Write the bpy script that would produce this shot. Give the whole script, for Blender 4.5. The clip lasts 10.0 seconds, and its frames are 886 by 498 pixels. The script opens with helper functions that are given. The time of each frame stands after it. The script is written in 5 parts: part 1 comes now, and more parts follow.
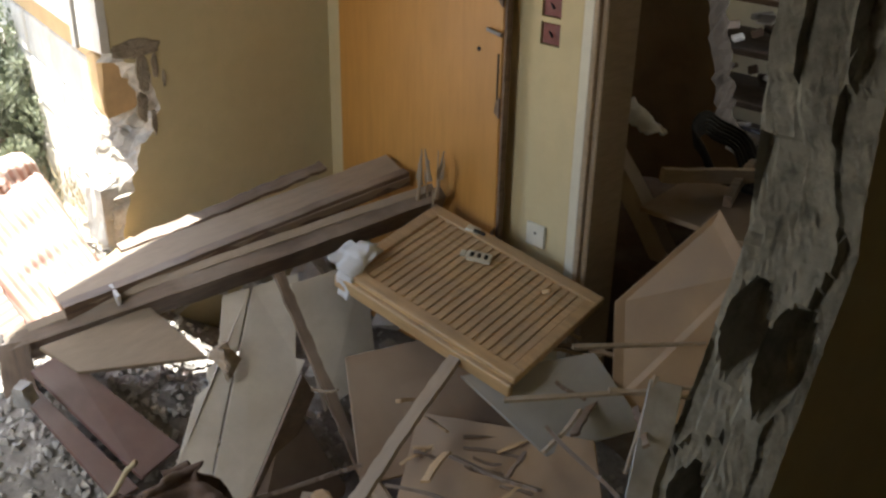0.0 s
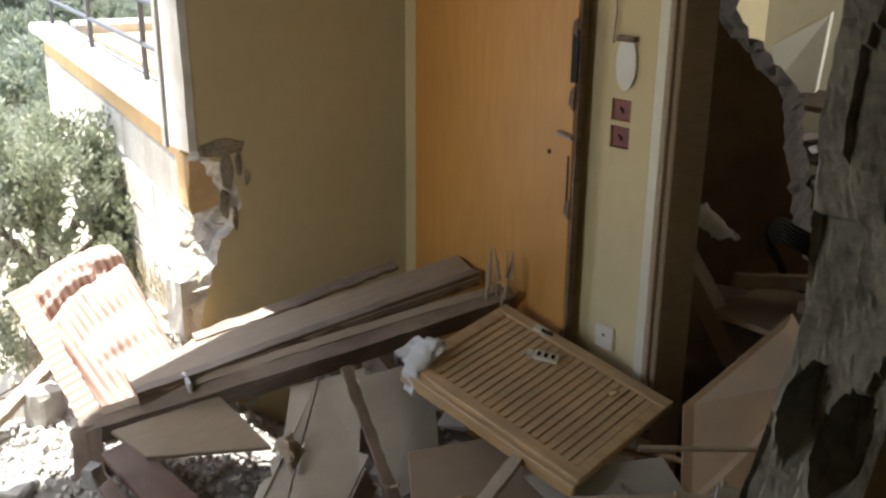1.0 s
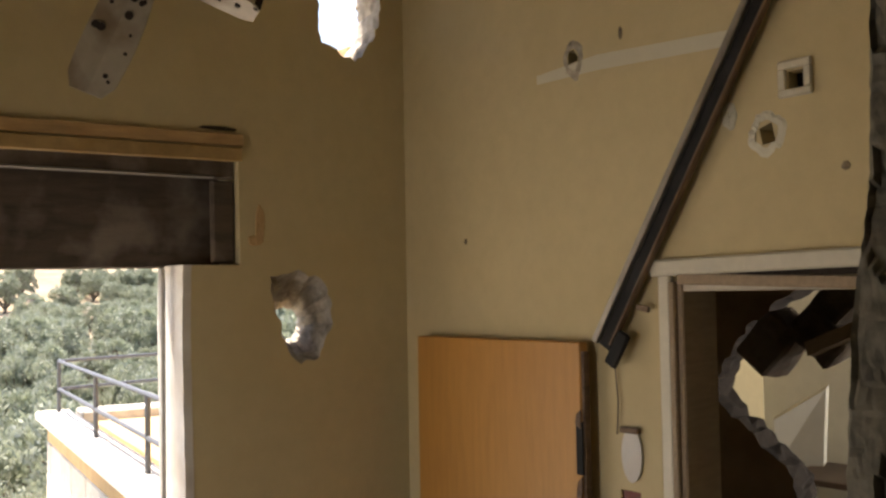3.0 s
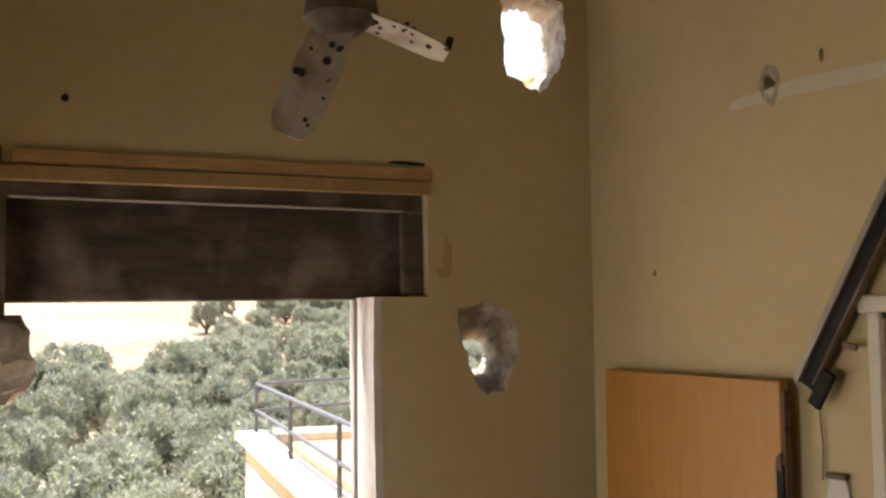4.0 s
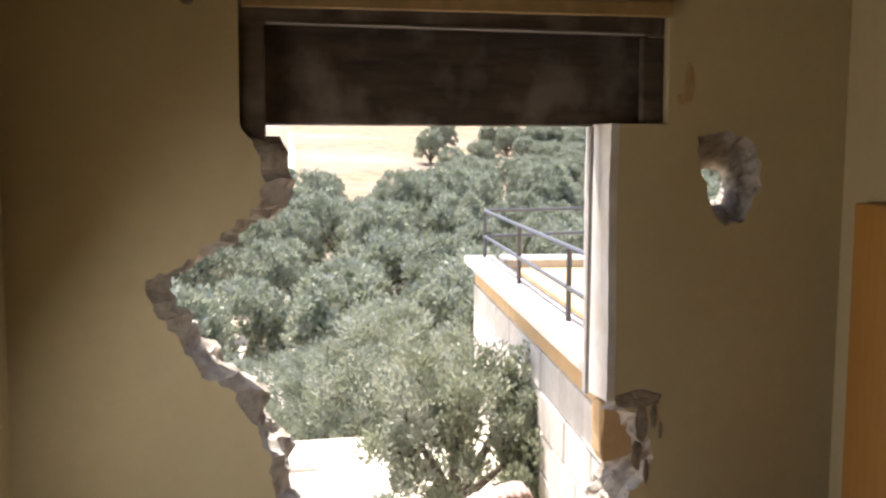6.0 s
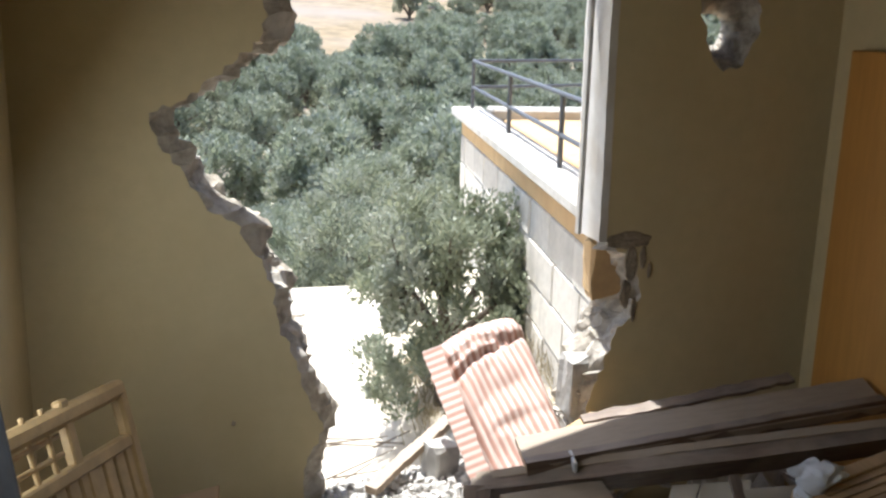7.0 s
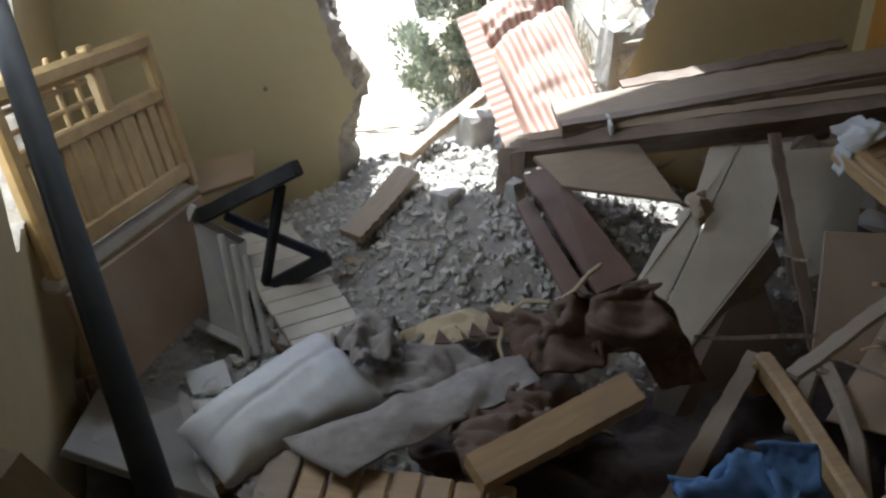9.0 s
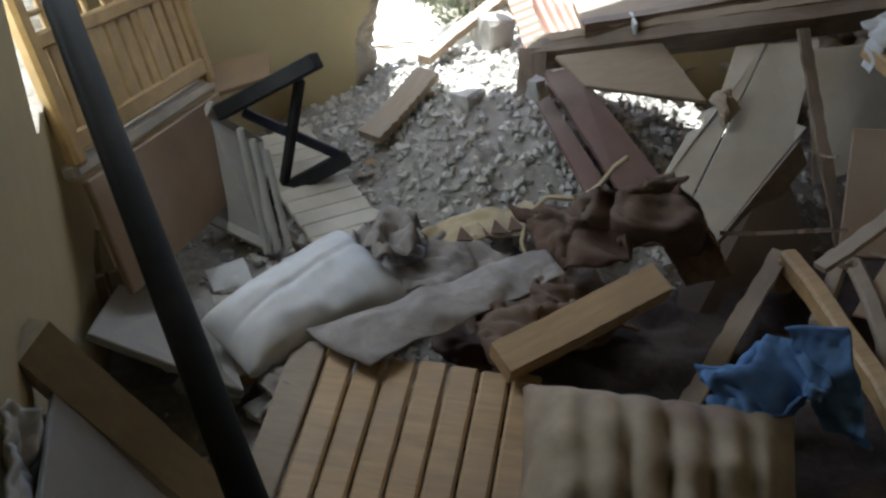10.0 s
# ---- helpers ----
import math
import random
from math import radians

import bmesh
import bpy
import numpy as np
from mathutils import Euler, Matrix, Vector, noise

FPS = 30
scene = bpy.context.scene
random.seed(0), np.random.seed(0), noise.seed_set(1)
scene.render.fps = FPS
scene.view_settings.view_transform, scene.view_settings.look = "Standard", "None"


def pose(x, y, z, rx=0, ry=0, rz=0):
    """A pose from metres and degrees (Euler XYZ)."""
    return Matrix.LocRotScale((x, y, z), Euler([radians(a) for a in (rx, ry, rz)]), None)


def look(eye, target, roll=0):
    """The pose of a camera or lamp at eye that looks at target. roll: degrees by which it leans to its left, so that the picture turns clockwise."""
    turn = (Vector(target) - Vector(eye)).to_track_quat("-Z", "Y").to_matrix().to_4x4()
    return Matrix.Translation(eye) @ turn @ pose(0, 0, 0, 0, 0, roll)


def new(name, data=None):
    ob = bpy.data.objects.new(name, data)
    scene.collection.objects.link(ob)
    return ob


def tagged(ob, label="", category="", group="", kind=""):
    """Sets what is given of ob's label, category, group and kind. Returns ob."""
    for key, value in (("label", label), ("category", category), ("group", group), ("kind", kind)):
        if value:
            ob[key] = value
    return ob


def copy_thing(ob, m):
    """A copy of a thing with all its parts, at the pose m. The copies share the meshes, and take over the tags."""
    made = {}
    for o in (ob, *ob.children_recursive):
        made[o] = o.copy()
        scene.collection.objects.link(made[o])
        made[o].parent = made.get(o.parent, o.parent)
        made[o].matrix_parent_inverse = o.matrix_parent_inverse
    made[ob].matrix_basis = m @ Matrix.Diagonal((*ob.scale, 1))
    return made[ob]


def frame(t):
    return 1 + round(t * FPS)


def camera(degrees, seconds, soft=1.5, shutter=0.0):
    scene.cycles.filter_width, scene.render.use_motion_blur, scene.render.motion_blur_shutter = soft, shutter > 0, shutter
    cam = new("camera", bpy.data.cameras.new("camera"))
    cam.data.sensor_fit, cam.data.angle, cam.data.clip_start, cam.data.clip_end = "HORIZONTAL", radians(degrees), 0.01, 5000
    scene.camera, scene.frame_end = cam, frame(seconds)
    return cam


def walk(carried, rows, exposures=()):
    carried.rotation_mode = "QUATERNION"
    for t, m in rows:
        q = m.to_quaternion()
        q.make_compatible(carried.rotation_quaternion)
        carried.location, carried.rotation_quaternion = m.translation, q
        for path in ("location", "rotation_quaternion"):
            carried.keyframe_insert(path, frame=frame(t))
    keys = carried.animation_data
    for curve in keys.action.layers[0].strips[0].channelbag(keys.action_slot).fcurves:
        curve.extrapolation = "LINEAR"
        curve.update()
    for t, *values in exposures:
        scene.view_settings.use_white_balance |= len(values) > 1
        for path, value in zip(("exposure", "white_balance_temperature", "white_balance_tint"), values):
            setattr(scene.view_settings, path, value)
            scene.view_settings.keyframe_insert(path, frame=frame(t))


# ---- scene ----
cam = camera(49.2, 10.0, soft=2.5)
# seconds, eye, yaw (left +), pitch (up +), roll
PATH_ROWS = [
    (0.0, -2.391, -3.125, 1.908, -44.43, -25.54, 1.13),
    (0.5, -2.409, -3.166, 1.872, -42.10, -21.87, 0.91),
    (1.0, -2.388, -3.192, 1.859, -39.11, -18.70, 0.53),
    (1.5, -2.412, -3.172, 1.898, -40.30, -13.07, 0.96),
    (2.0, -2.405, -3.168, 1.922, -39.85, -6.37, 0.12),
    (2.5, -2.404, -3.176, 1.943, -40.52, -0.09, -1.03),
    (2.7, -2.396, -3.177, 1.952, -40.38, 1.56, -1.14),
    (3.8, -2.383, -3.156, 1.983, -31.52, 3.95, -0.77),
    (4.0, -2.402, -3.153, 1.992, -28.53, 4.09, -0.56),
    (4.5, -2.399, -3.125, 2.008, -23.25, 4.59, -0.25),
    (5.0, -2.422, -3.127, 2.010, -18.07, 4.46, -0.49),
    (5.5, -2.436, -3.122, 1.996, -16.10, -0.63, -0.11),
    (5.7, -2.442, -3.130, 1.984, -15.39, -2.96, -0.00),
    (7.0, -2.559, -3.191, 1.904, -17.17, -14.00, 1.49),
    (7.5, -2.569, -3.168, 1.841, -16.65, -19.72, 1.96),
    (8.0, -2.546, -3.180, 1.774, -15.10, -23.99, 0.72),
    (8.5, -2.555, -3.181, 1.728, -15.63, -27.25, 1.25),
    (9.0, -2.532, -3.211, 1.674, -14.81, -30.02, 0.44),
    (9.5, -2.548, -3.236, 1.589, -14.04, -32.02, -0.21),
    (10.0, -2.586, -3.235, 1.548, -14.46, -33.50, 0.26),
]


def aim(x, y, z, yaw, pitch, roll):
    y0, p0 = radians(yaw), radians(pitch)
    way = Vector((-math.sin(y0) * math.cos(p0), math.cos(y0) * math.cos(p0), math.sin(p0)))
    eye = Vector((x, y, z))
    return look(eye, eye + way, roll)


walk(cam, [(r[0], aim(*r[1:])) for r in PATH_ROWS], exposures=[(0.0, 2.38, 6400, 9), (1.0, 2.08, 6400, 9), (2.0, 1.8, 6650, 10), (2.5, 1.9, 6950, 13), (4.0, 2.02, 7200, 20), (4.5, 2.1, 7350, 22), (5.0, 2.12, 7400, 22), (5.5, 1.92, 7050, 21), (7.0, 1.36, 6050, 10), (7.5, 1.32, 5850, 9), (9.0, 1.55, 5800, 6), (10.0, 1.85, 5850, 4)])

# ---------------------------------------------------------------- light
SUN_ELEV, SUN_AZ = 70.0, 25.0      # azimuth from +y towards -x
world = bpy.data.worlds.new("sky")
scene.world = world
world.use_nodes = True
wn = world.node_tree
wn.nodes.clear()
sky = wn.nodes.new("ShaderNodeTexSky")
sky.sky_type = 'NISHITA'
sky.sun_disc = False
sky.sun_elevation = radians(SUN_ELEV)
sky.sun_rotation = radians(-SUN_AZ)
sky.dust_density = 2.0
bg = wn.nodes.new("ShaderNodeBackground")
bg.inputs["Strength"].default_value = 0.13
wo = wn.nodes.new("ShaderNodeOutputWorld")
wn.links.new(sky.outputs[0], bg.inputs[0])
wn.links.new(bg.outputs[0], wo.inputs[0])
sun_data = bpy.data.lights.new("sun", 'SUN')
sun_data.energy, sun_data.angle, sun_data.color = 4.5, radians(0.6), (1.0, 0.97, 0.91)
sun = new("sun", sun_data)
_a, _e = radians(SUN_AZ), radians(SUN_ELEV)
sun.matrix_world = look((-8, 20, 30), Vector((-8, 20, 30)) - Vector((-math.sin(_a) * math.cos(_e), math.cos(_a) * math.cos(_e), math.sin(_e))))



def window_light(name, x, y, z, turn, sx, sy, watts, dip=0):
    """Area lamp that stands in for daylight through an opening."""
    d = bpy.data.lights.new(name, 'AREA')
    d.shape, d.size, d.size_y, d.energy, d.color = 'RECTANGLE', sx, sy, watts, (0.96, 0.98, 1.0)
    new(name, d).matrix_world = pose(x, y, z, 90 - dip, 0, turn)


window_light("west_window_light", -3.03, -0.95, 1.28, -90, 0.56, 1.15, 4.2, 35)
# fill lamp that brightens the further room from an added south opening
window_light("far_room_fill", 2.0, -4.38, 1.5, 0, 0.9, 1.6, 26)


# ---------------------------------------------------------------- materials
def mat(name, base, rough=0.85, var=0.18, scale=9.0, bump=0.25, metal=0.0, second=None, patch=2.2, amount=0.5, stretch=(1, 1, 1), rand=0.0, dust=0.0):
    """Two scales of noise: fine grain in value, large patches towards a second colour; dust settles on upward faces."""
    m = bpy.data.materials.new(name)
    m.use_nodes = True
    nt = m.node_tree
    L = nt.links.new
    b = nt.nodes["Principled BSDF"]
    tc = nt.nodes.new("ShaderNodeTexCoord")
    mp = nt.nodes.new("ShaderNodeMapping")
    mp.inputs["Scale"].default_value = stretch
    L(tc.outputs["Object"], mp.inputs[0])
    fine = nt.nodes.new("ShaderNodeTexNoise")
    fine.inputs["Scale"].default_value, fine.inputs["Detail"].default_value, fine.inputs["Roughness"].default_value = scale, 6, 0.65
    L(mp.outputs[0], fine.inputs["Vector"])
    big = nt.nodes.new("ShaderNodeTexNoise")
    big.inputs["Scale"].default_value, big.inputs["Detail"].default_value = patch, 4
    L(tc.outputs["Object"], big.inputs["Vector"])
    ramp = nt.nodes.new("ShaderNodeValToRGB")
    ramp.color_ramp.elements[0].position, ramp.color_ramp.elements[1].position = 0.3, 0.7
    ramp.color_ramp.elements[0].color = (*[c * (1 - var) for c in base], 1)
    ramp.color_ramp.elements[1].color = (*[min(1, c * (1 + var)) for c in base], 1)
    L(fine.outputs[0], ramp.inputs[0])
    col = ramp.outputs[0]
    if second:
        r2 = nt.nodes.new("ShaderNodeValToRGB")
        r2.color_ramp.elements[0].position, r2.color_ramp.elements[1].position = 0.47, 0.68
        r2.color_ramp.elements[0].color, r2.color_ramp.elements[1].color = (0, 0, 0, 1), (amount, amount, amount, 1)
        L(big.outputs[0], r2.inputs[0])
        mx = nt.nodes.new("ShaderNodeMix")
        mx.data_type = 'RGBA'
        L(r2.outputs[0], mx.inputs[0])
        L(col, mx.inputs[6])
        mx.inputs[7].default_value = (*second, 1)
        col = mx.outputs[2]
    if rand:
        oi = nt.nodes.new("ShaderNodeObjectInfo")
        hsv = nt.nodes.new("ShaderNodeHueSaturation")
        mr = nt.nodes.new("ShaderNodeMapRange")
        mr.inputs[3].default_value, mr.inputs[4].default_value = 1 - rand, 1 + rand
        L(oi.outputs["Random"], mr.inputs[0])
        L(mr.outputs[0], hsv.inputs["Value"])
        L(col, hsv.inputs["Color"])
        col = hsv.outputs[0]
    if dust:
        ge = nt.nodes.new("ShaderNodeNewGeometry")
        sx = nt.nodes.new("ShaderNodeSeparateXYZ")
        L(ge.outputs["Normal"], sx.inputs[0])
        m1 = nt.nodes.new("ShaderNodeMath")
        m1.operation = 'MULTIPLY'
        m1.use_clamp = True
        L(sx.outputs[2], m1.inputs[0])
        L(big.outputs[0], m1.inputs[1])
        m2 = nt.nodes.new("ShaderNodeMath")
        m2.operation = 'MULTIPLY'
        m2.use_clamp = True
        L(m1.outputs[0], m2.inputs[0])
        m2.inputs[1].default_value = dust * 1.6
        mx = nt.nodes.new("ShaderNodeMix")
        mx.data_type = 'RGBA'
        L(m2.outputs[0], mx.inputs[0])
        L(col, mx.inputs[6])
        mx.inputs[7].default_value = (0.40, 0.37, 0.33, 1)
        col = mx.outputs[2]
    L(col, b.inputs["Base Color"])
    b.inputs["Roughness"].default_value, b.inputs["Metallic"].default_value = rough, metal
    if bump:
        bp = nt.nodes.new("ShaderNodeBump")
        bp.inputs["Strength"].default_value, bp.inputs["Distance"].default_value = bump, 0.01
        L(fine.outputs[0], bp.inputs["Height"])
        L(bp.outputs[0], b.inputs["Normal"])
    return m


M_PLASTER = mat("cream_plaster", (0.55, 0.46, 0.27), 0.8, 0.05, 14, 0.06, second=(0.47, 0.38, 0.21), patch=1.1, amount=0.6)
M_PLASTER_W = mat("pale_plaster", (0.62, 0.60, 0.50), 0.85, 0.05, 14, 0.06, second=(0.52, 0.48, 0.36), patch=1.0, amount=0.5)
M_CEIL = mat("ceiling_plaster", (0.62, 0.58, 0.46), 0.85, 0.05, 12, 0.08)
M_BROKEN = mat("broken_masonry", (0.36, 0.32, 0.26), 0.95, 0.45, 22, 0.9, second=(0.46, 0.43, 0.38), patch=7, amount=0.8)
M_CORE = mat("hollow_block_core", (0.21, 0.195, 0.155), 0.95, 0.4, 26, 0.8, second=(0.29, 0.27, 0.22), patch=9, amount=0.7)
M_SCAR = mat("scarred_plaster", (0.26, 0.21, 0.15), 0.95, 0.5, 16, 0.9, second=(0.30, 0.26, 0.20), patch=8, amount=0.8)
M_CONC = mat("grey_concrete", (0.47, 0.45, 0.415), 0.95, 0.22, 30, 0.7, second=(0.52, 0.50, 0.46), patch=5, amount=0.6, rand=0.28)
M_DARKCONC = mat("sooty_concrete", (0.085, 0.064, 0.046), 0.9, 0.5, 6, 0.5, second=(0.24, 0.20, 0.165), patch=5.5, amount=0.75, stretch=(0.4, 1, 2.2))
M_DUST = mat("rubble_dust", (0.34, 0.32, 0.295), 0.98, 0.3, 40, 0.9, second=(0.21, 0.185, 0.16), patch=6, amount=0.6)
M_FLOOR = mat("dusty_floor", (0.34, 0.29, 0.23), 0.95, 0.2, 25, 0.4, second=(0.22, 0.18, 0.14), patch=3)
M_DOOR = mat("orange_veneer", (0.46, 0.225, 0.052), 0.45, 0.10, 7, 0.05, second=(0.36, 0.175, 0.045), patch=1.6, amount=0.6, stretch=(6, 6, 0.6))
M_OAK = mat("golden_pine", (0.46, 0.30, 0.14), 0.5, 0.22, 9, 0.12, second=(0.31, 0.185, 0.08), patch=4, amount=0.6, stretch=(0.7, 6, 6), dust=0.25)
M_PINE = mat("yellow_pine", (0.37, 0.25, 0.105), 0.5, 0.2, 9, 0.1, second=(0.26, 0.165, 0.065), patch=3, amount=0.6, stretch=(2, 2, 2))
M_TAN = mat("dusty_tan_wood", (0.31, 0.235, 0.16), 0.7, 0.16, 12, 0.15, second=(0.26, 0.19, 0.12), patch=3, stretch=(1, 5, 5), dust=0.3)
M_PALEWOOD = mat("dusty_pale_timber", (0.48, 0.40, 0.29), 0.75, 0.14, 12, 0.15, second=(0.36, 0.28, 0.19), patch=5, amount=0.6, stretch=(1, 5, 5), dust=0.3)
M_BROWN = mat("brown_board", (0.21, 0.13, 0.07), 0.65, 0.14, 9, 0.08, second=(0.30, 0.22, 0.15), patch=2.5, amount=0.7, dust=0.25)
M_KRAFT = mat("kraft_board", (0.33, 0.21, 0.11), 0.7, 0.07, 12, 0.05, second=(0.21, 0.13, 0.07), patch=4.0, amount=0.8, dust=0.3)
M_DKWOOD = mat("dark_stained_wood", (0.135, 0.085, 0.053), 0.65, 0.4, 10, 0.35, second=(0.25, 0.185, 0.13), patch=5, amount=0.75, stretch=(0.8, 6, 6), dust=0.32)
M_MAROON = mat("maroon_board", (0.15, 0.075, 0.062), 0.7, 0.15, 12, 0.15, second=(0.24, 0.17, 0.15), patch=4, amount=0.7, dust=0.4)
M_WHITEBOARD = mat("dusty_white_laminate", (0.50, 0.46, 0.38), 0.6, 0.08, 14, 0.1, second=(0.36, 0.31, 0.24), patch=4, amount=0.6)
M_GREYBOARD = mat("grey_laminate", (0.26, 0.25, 0.23), 0.6, 0.10, 14, 0.1, second=(0.36, 0.34, 0.31), patch=4, amount=0.6, dust=0.25)
M_BLACK = mat("black_paint", (0.009, 0.009, 0.009), 0.85, 0.2, 12, 0.08, second=(0.05, 0.05, 0.05), patch=6, amount=0.4)
M_NAVY = mat("dark_blue_paint", (0.018, 0.022, 0.045), 0.4, 0.2, 12, 0.1, second=(0.06, 0.06, 0.07), patch=7, amount=0.5)
M_ALU = mat("weathered_aluminium", (0.30, 0.28, 0.25), 0.45, 0.15, 20, 0.15, metal=0.5, second=(0.18, 0.15, 0.12), patch=6)
M_RAIL = mat("railing_paint", (0.06, 0.065, 0.075), 0.5, 0.2, 12, 0.1)
M_MARBLE = mat("white_reveal", (0.62, 0.60, 0.56), 0.6, 0.08, 12, 0.1, second=(0.5, 0.44, 0.36), patch=5)
M_STONEBAND = mat("tan_stone", (0.50, 0.34, 0.17), 0.9, 0.14, 10, 0.35, second=(0.42, 0.25, 0.11), patch=2.5)
M_BLOCK = mat("limestone_block", (0.56, 0.52, 0.45), 0.95, 0.14, 16, 0.45, second=(0.36, 0.33, 0.28), patch=3, rand=0.10)
M_CAP = mat("pale_coping", (0.44, 0.42, 0.38), 0.9, 0.16, 14, 0.4, second=(0.33, 0.30, 0.25), patch=3, amount=0.7)
M_EARTH = mat("pale_dry_earth", (0.52, 0.46, 0.37), 0.97, 0.16, 6, 0.5, second=(0.46, 0.37, 0.22), patch=0.5, amount=0.6)
M_HILL = mat("dry_grass_hill", (0.20, 0.150, 0.085), 0.97, 0.4, 0.7, 0.3, second=(0.22, 0.185, 0.155), patch=0.07, amount=0.95)
M_WHITE = mat("white_cotton", (0.60, 0.60, 0.60), 0.9, 0.07, 18, 0.2, second=(0.45, 0.43, 0.40), patch=4, amount=0.6)
M_GREYCLOTH = mat("dusty_grey_cloth", (0.30, 0.27, 0.25), 0.95, 0.18, 30, 0.5, second=(0.20, 0.17, 0.15), patch=5)
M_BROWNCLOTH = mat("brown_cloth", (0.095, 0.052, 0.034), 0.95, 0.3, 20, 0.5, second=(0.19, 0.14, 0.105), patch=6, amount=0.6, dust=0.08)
M_CREAMCLOTH = mat("cream_cloth", (0.44, 0.36, 0.22), 0.95, 0.12, 20, 0.3, second=(0.34, 0.27, 0.19), patch=5)
M_YELLOW = mat("yellow_cloth", (0.50, 0.38, 0.08), 0.9, 0.12, 18, 0.3)
M_BLUE = mat("blue_cloth", (0.10, 0.19, 0.36), 0.9, 0.2, 16, 0.35, second=(0.05, 0.09, 0.20), patch=9, amount=0.8)
M_RED = mat("red_conduit_box", (0.16, 0.025, 0.018), 0.5, 0.3, 40, 0.2, second=(0.05, 0.02, 0.02), patch=20)
M_PLASTIC = mat("old_white_plastic", (0.58, 0.55, 0.45), 0.45, 0.06, 20, 0.05)
M_FAN = mat("fan_enamel", (0.40, 0.36, 0.29), 0.5, 0.12, 12, 0.08, second=(0.22, 0.16, 0.10), patch=9, amount=0.75)
M_NEARBLACK = mat("near_black_brown", (0.055, 0.042, 0.033), 0.95, 0.4, 14, 0.6, second=(0.09, 0.07, 0.055), patch=6)
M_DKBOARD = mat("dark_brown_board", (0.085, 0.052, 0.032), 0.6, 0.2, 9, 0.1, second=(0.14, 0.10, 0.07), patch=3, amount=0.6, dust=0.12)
# dark brown that paints the shade in the hollow under the debris
M_HOLLOW_SHADE = mat("hollow_shade", (0.05, 0.036, 0.03), 0.98, 0.3, 40, 0.6, second=(0.11, 0.085, 0.07), patch=5, amount=0.5)
# near-black: soot marks, and painted shade in gaps and on wall_inner's rim
M_SOOT_SHADE = mat("soot_black", (0.03, 0.022, 0.016), 0.95, 0.3, 20, 0.3)
M_BARK = mat("olive_bark", (0.12, 0.095, 0.07), 0.95, 0.3, 14, 0.6)
M_LEAF = mat("olive_leaf", (0.235, 0.26, 0.175), 0.6, 0.32, 3.0, 0.0, second=(0.37, 0.39, 0.33), patch=4, amount=0.9)
_nt = M_LEAF.node_tree
_out = _nt.nodes["Material Output"]
_pb = _nt.nodes["Principled BSDF"]
_tr = _nt.nodes.new("ShaderNodeBsdfTranslucent")
_ms = _nt.nodes.new("ShaderNodeMixShader")
_ms.inputs[0].default_value = 0.35
_nt.links.new(_pb.inputs["Base Color"].links[0].from_socket, _tr.inputs[0])
_nt.links.new(_pb.outputs[0], _ms.inputs[1])
_nt.links.new(_tr.outputs[0], _ms.inputs[2])
_nt.links.new(_ms.outputs[0], _out.inputs[0])
M_GRASS = mat("dry_grass", (0.30, 0.25, 0.155), 0.9, 0.25, 5, 0.0)
M_TWIG = mat("dry_twig", (0.16, 0.13, 0.10), 0.95, 0.2, 20, 0.2)


def striped(name, a, b, scale, rough=0.9, axis=0, width=0.5):
    """Stripes across one object axis."""
    m = mat(name, a, rough, 0.1, 14, 0.15)
    nt = m.node_tree
    L = nt.links.new
    bs = nt.nodes["Principled BSDF"]
    src = bs.inputs["Base Color"].links[0].from_socket
    tc = nt.nodes.new("ShaderNodeTexCoord")
    sp = nt.nodes.new("ShaderNodeSeparateXYZ")
    L(tc.outputs["Object"], sp.inputs[0])
    mu = nt.nodes.new("ShaderNodeMath")
    mu.operation = 'MULTIPLY'
    mu.inputs[1].default_value = scale
    L(sp.outputs[axis], mu.inputs[0])
    nz = nt.nodes.new("ShaderNodeTexNoise")
    nz.inputs["Scale"].default_value = 5
    L(tc.outputs["Object"], nz.inputs["Vector"])
    ad = nt.nodes.new("ShaderNodeMath")
    ad.operation = 'MULTIPLY_ADD'
    L(nz.outputs[0], ad.inputs[0])
    ad.inputs[1].default_value = 0.5
    L(mu.outputs[0], ad.inputs[2])
    fr = nt.nodes.new("ShaderNodeMath")
    fr.operation = 'FRACT'
    L(ad.outputs[0], fr.inputs[0])
    rp = nt.nodes.new("ShaderNodeValToRGB")
    rp.color_ramp.elements[0].position, rp.color_ramp.elements[1].position = width - 0.12, width + 0.12
    L(fr.outputs[0], rp.inputs[0])
    mx = nt.nodes.new("ShaderNodeMix")
    mx.data_type = 'RGBA'
    L(rp.outputs[0], mx.inputs[0])
    L(src, mx.inputs[6])
    mx.inputs[7].default_value = (*b, 1)
    L(mx.outputs[2], bs.inputs["Base Color"])
    return m


M_MATTRESS = striped("salmon_striped_ticking", (0.43, 0.25, 0.195), (0.60, 0.48, 0.42), 34.0)
M_PILLOW = mat("stained_ticking", (0.38, 0.31, 0.22), 0.9, 0.15, 14, 0.2, second=(0.17, 0.10, 0.08), patch=4, amount=0.7)


# ---------------------------------------------------------------- mesh helpers
def part(name, bm, material, parent=None, label="", smooth=False):
    me = bpy.data.meshes.new(name)
    if smooth:
        for f in bm.faces:
            f.smooth = True
    bm.to_mesh(me)
    bm.free()
    mats = material if isinstance(material, (list, tuple)) else [material]
    for m in mats:
        me.materials.append(m)
    ob = new(name, me)
    if parent:
        ob.parent = parent
    if label:
        tagged(ob, label)
    return ob


def thing(name, label, category, m=None, group="", kind=""):
    ob = new(name)
    ob.empty_display_size = 0.05
    if m is not None:
        ob.matrix_world = m
    return tagged(ob, label, category, group, kind)


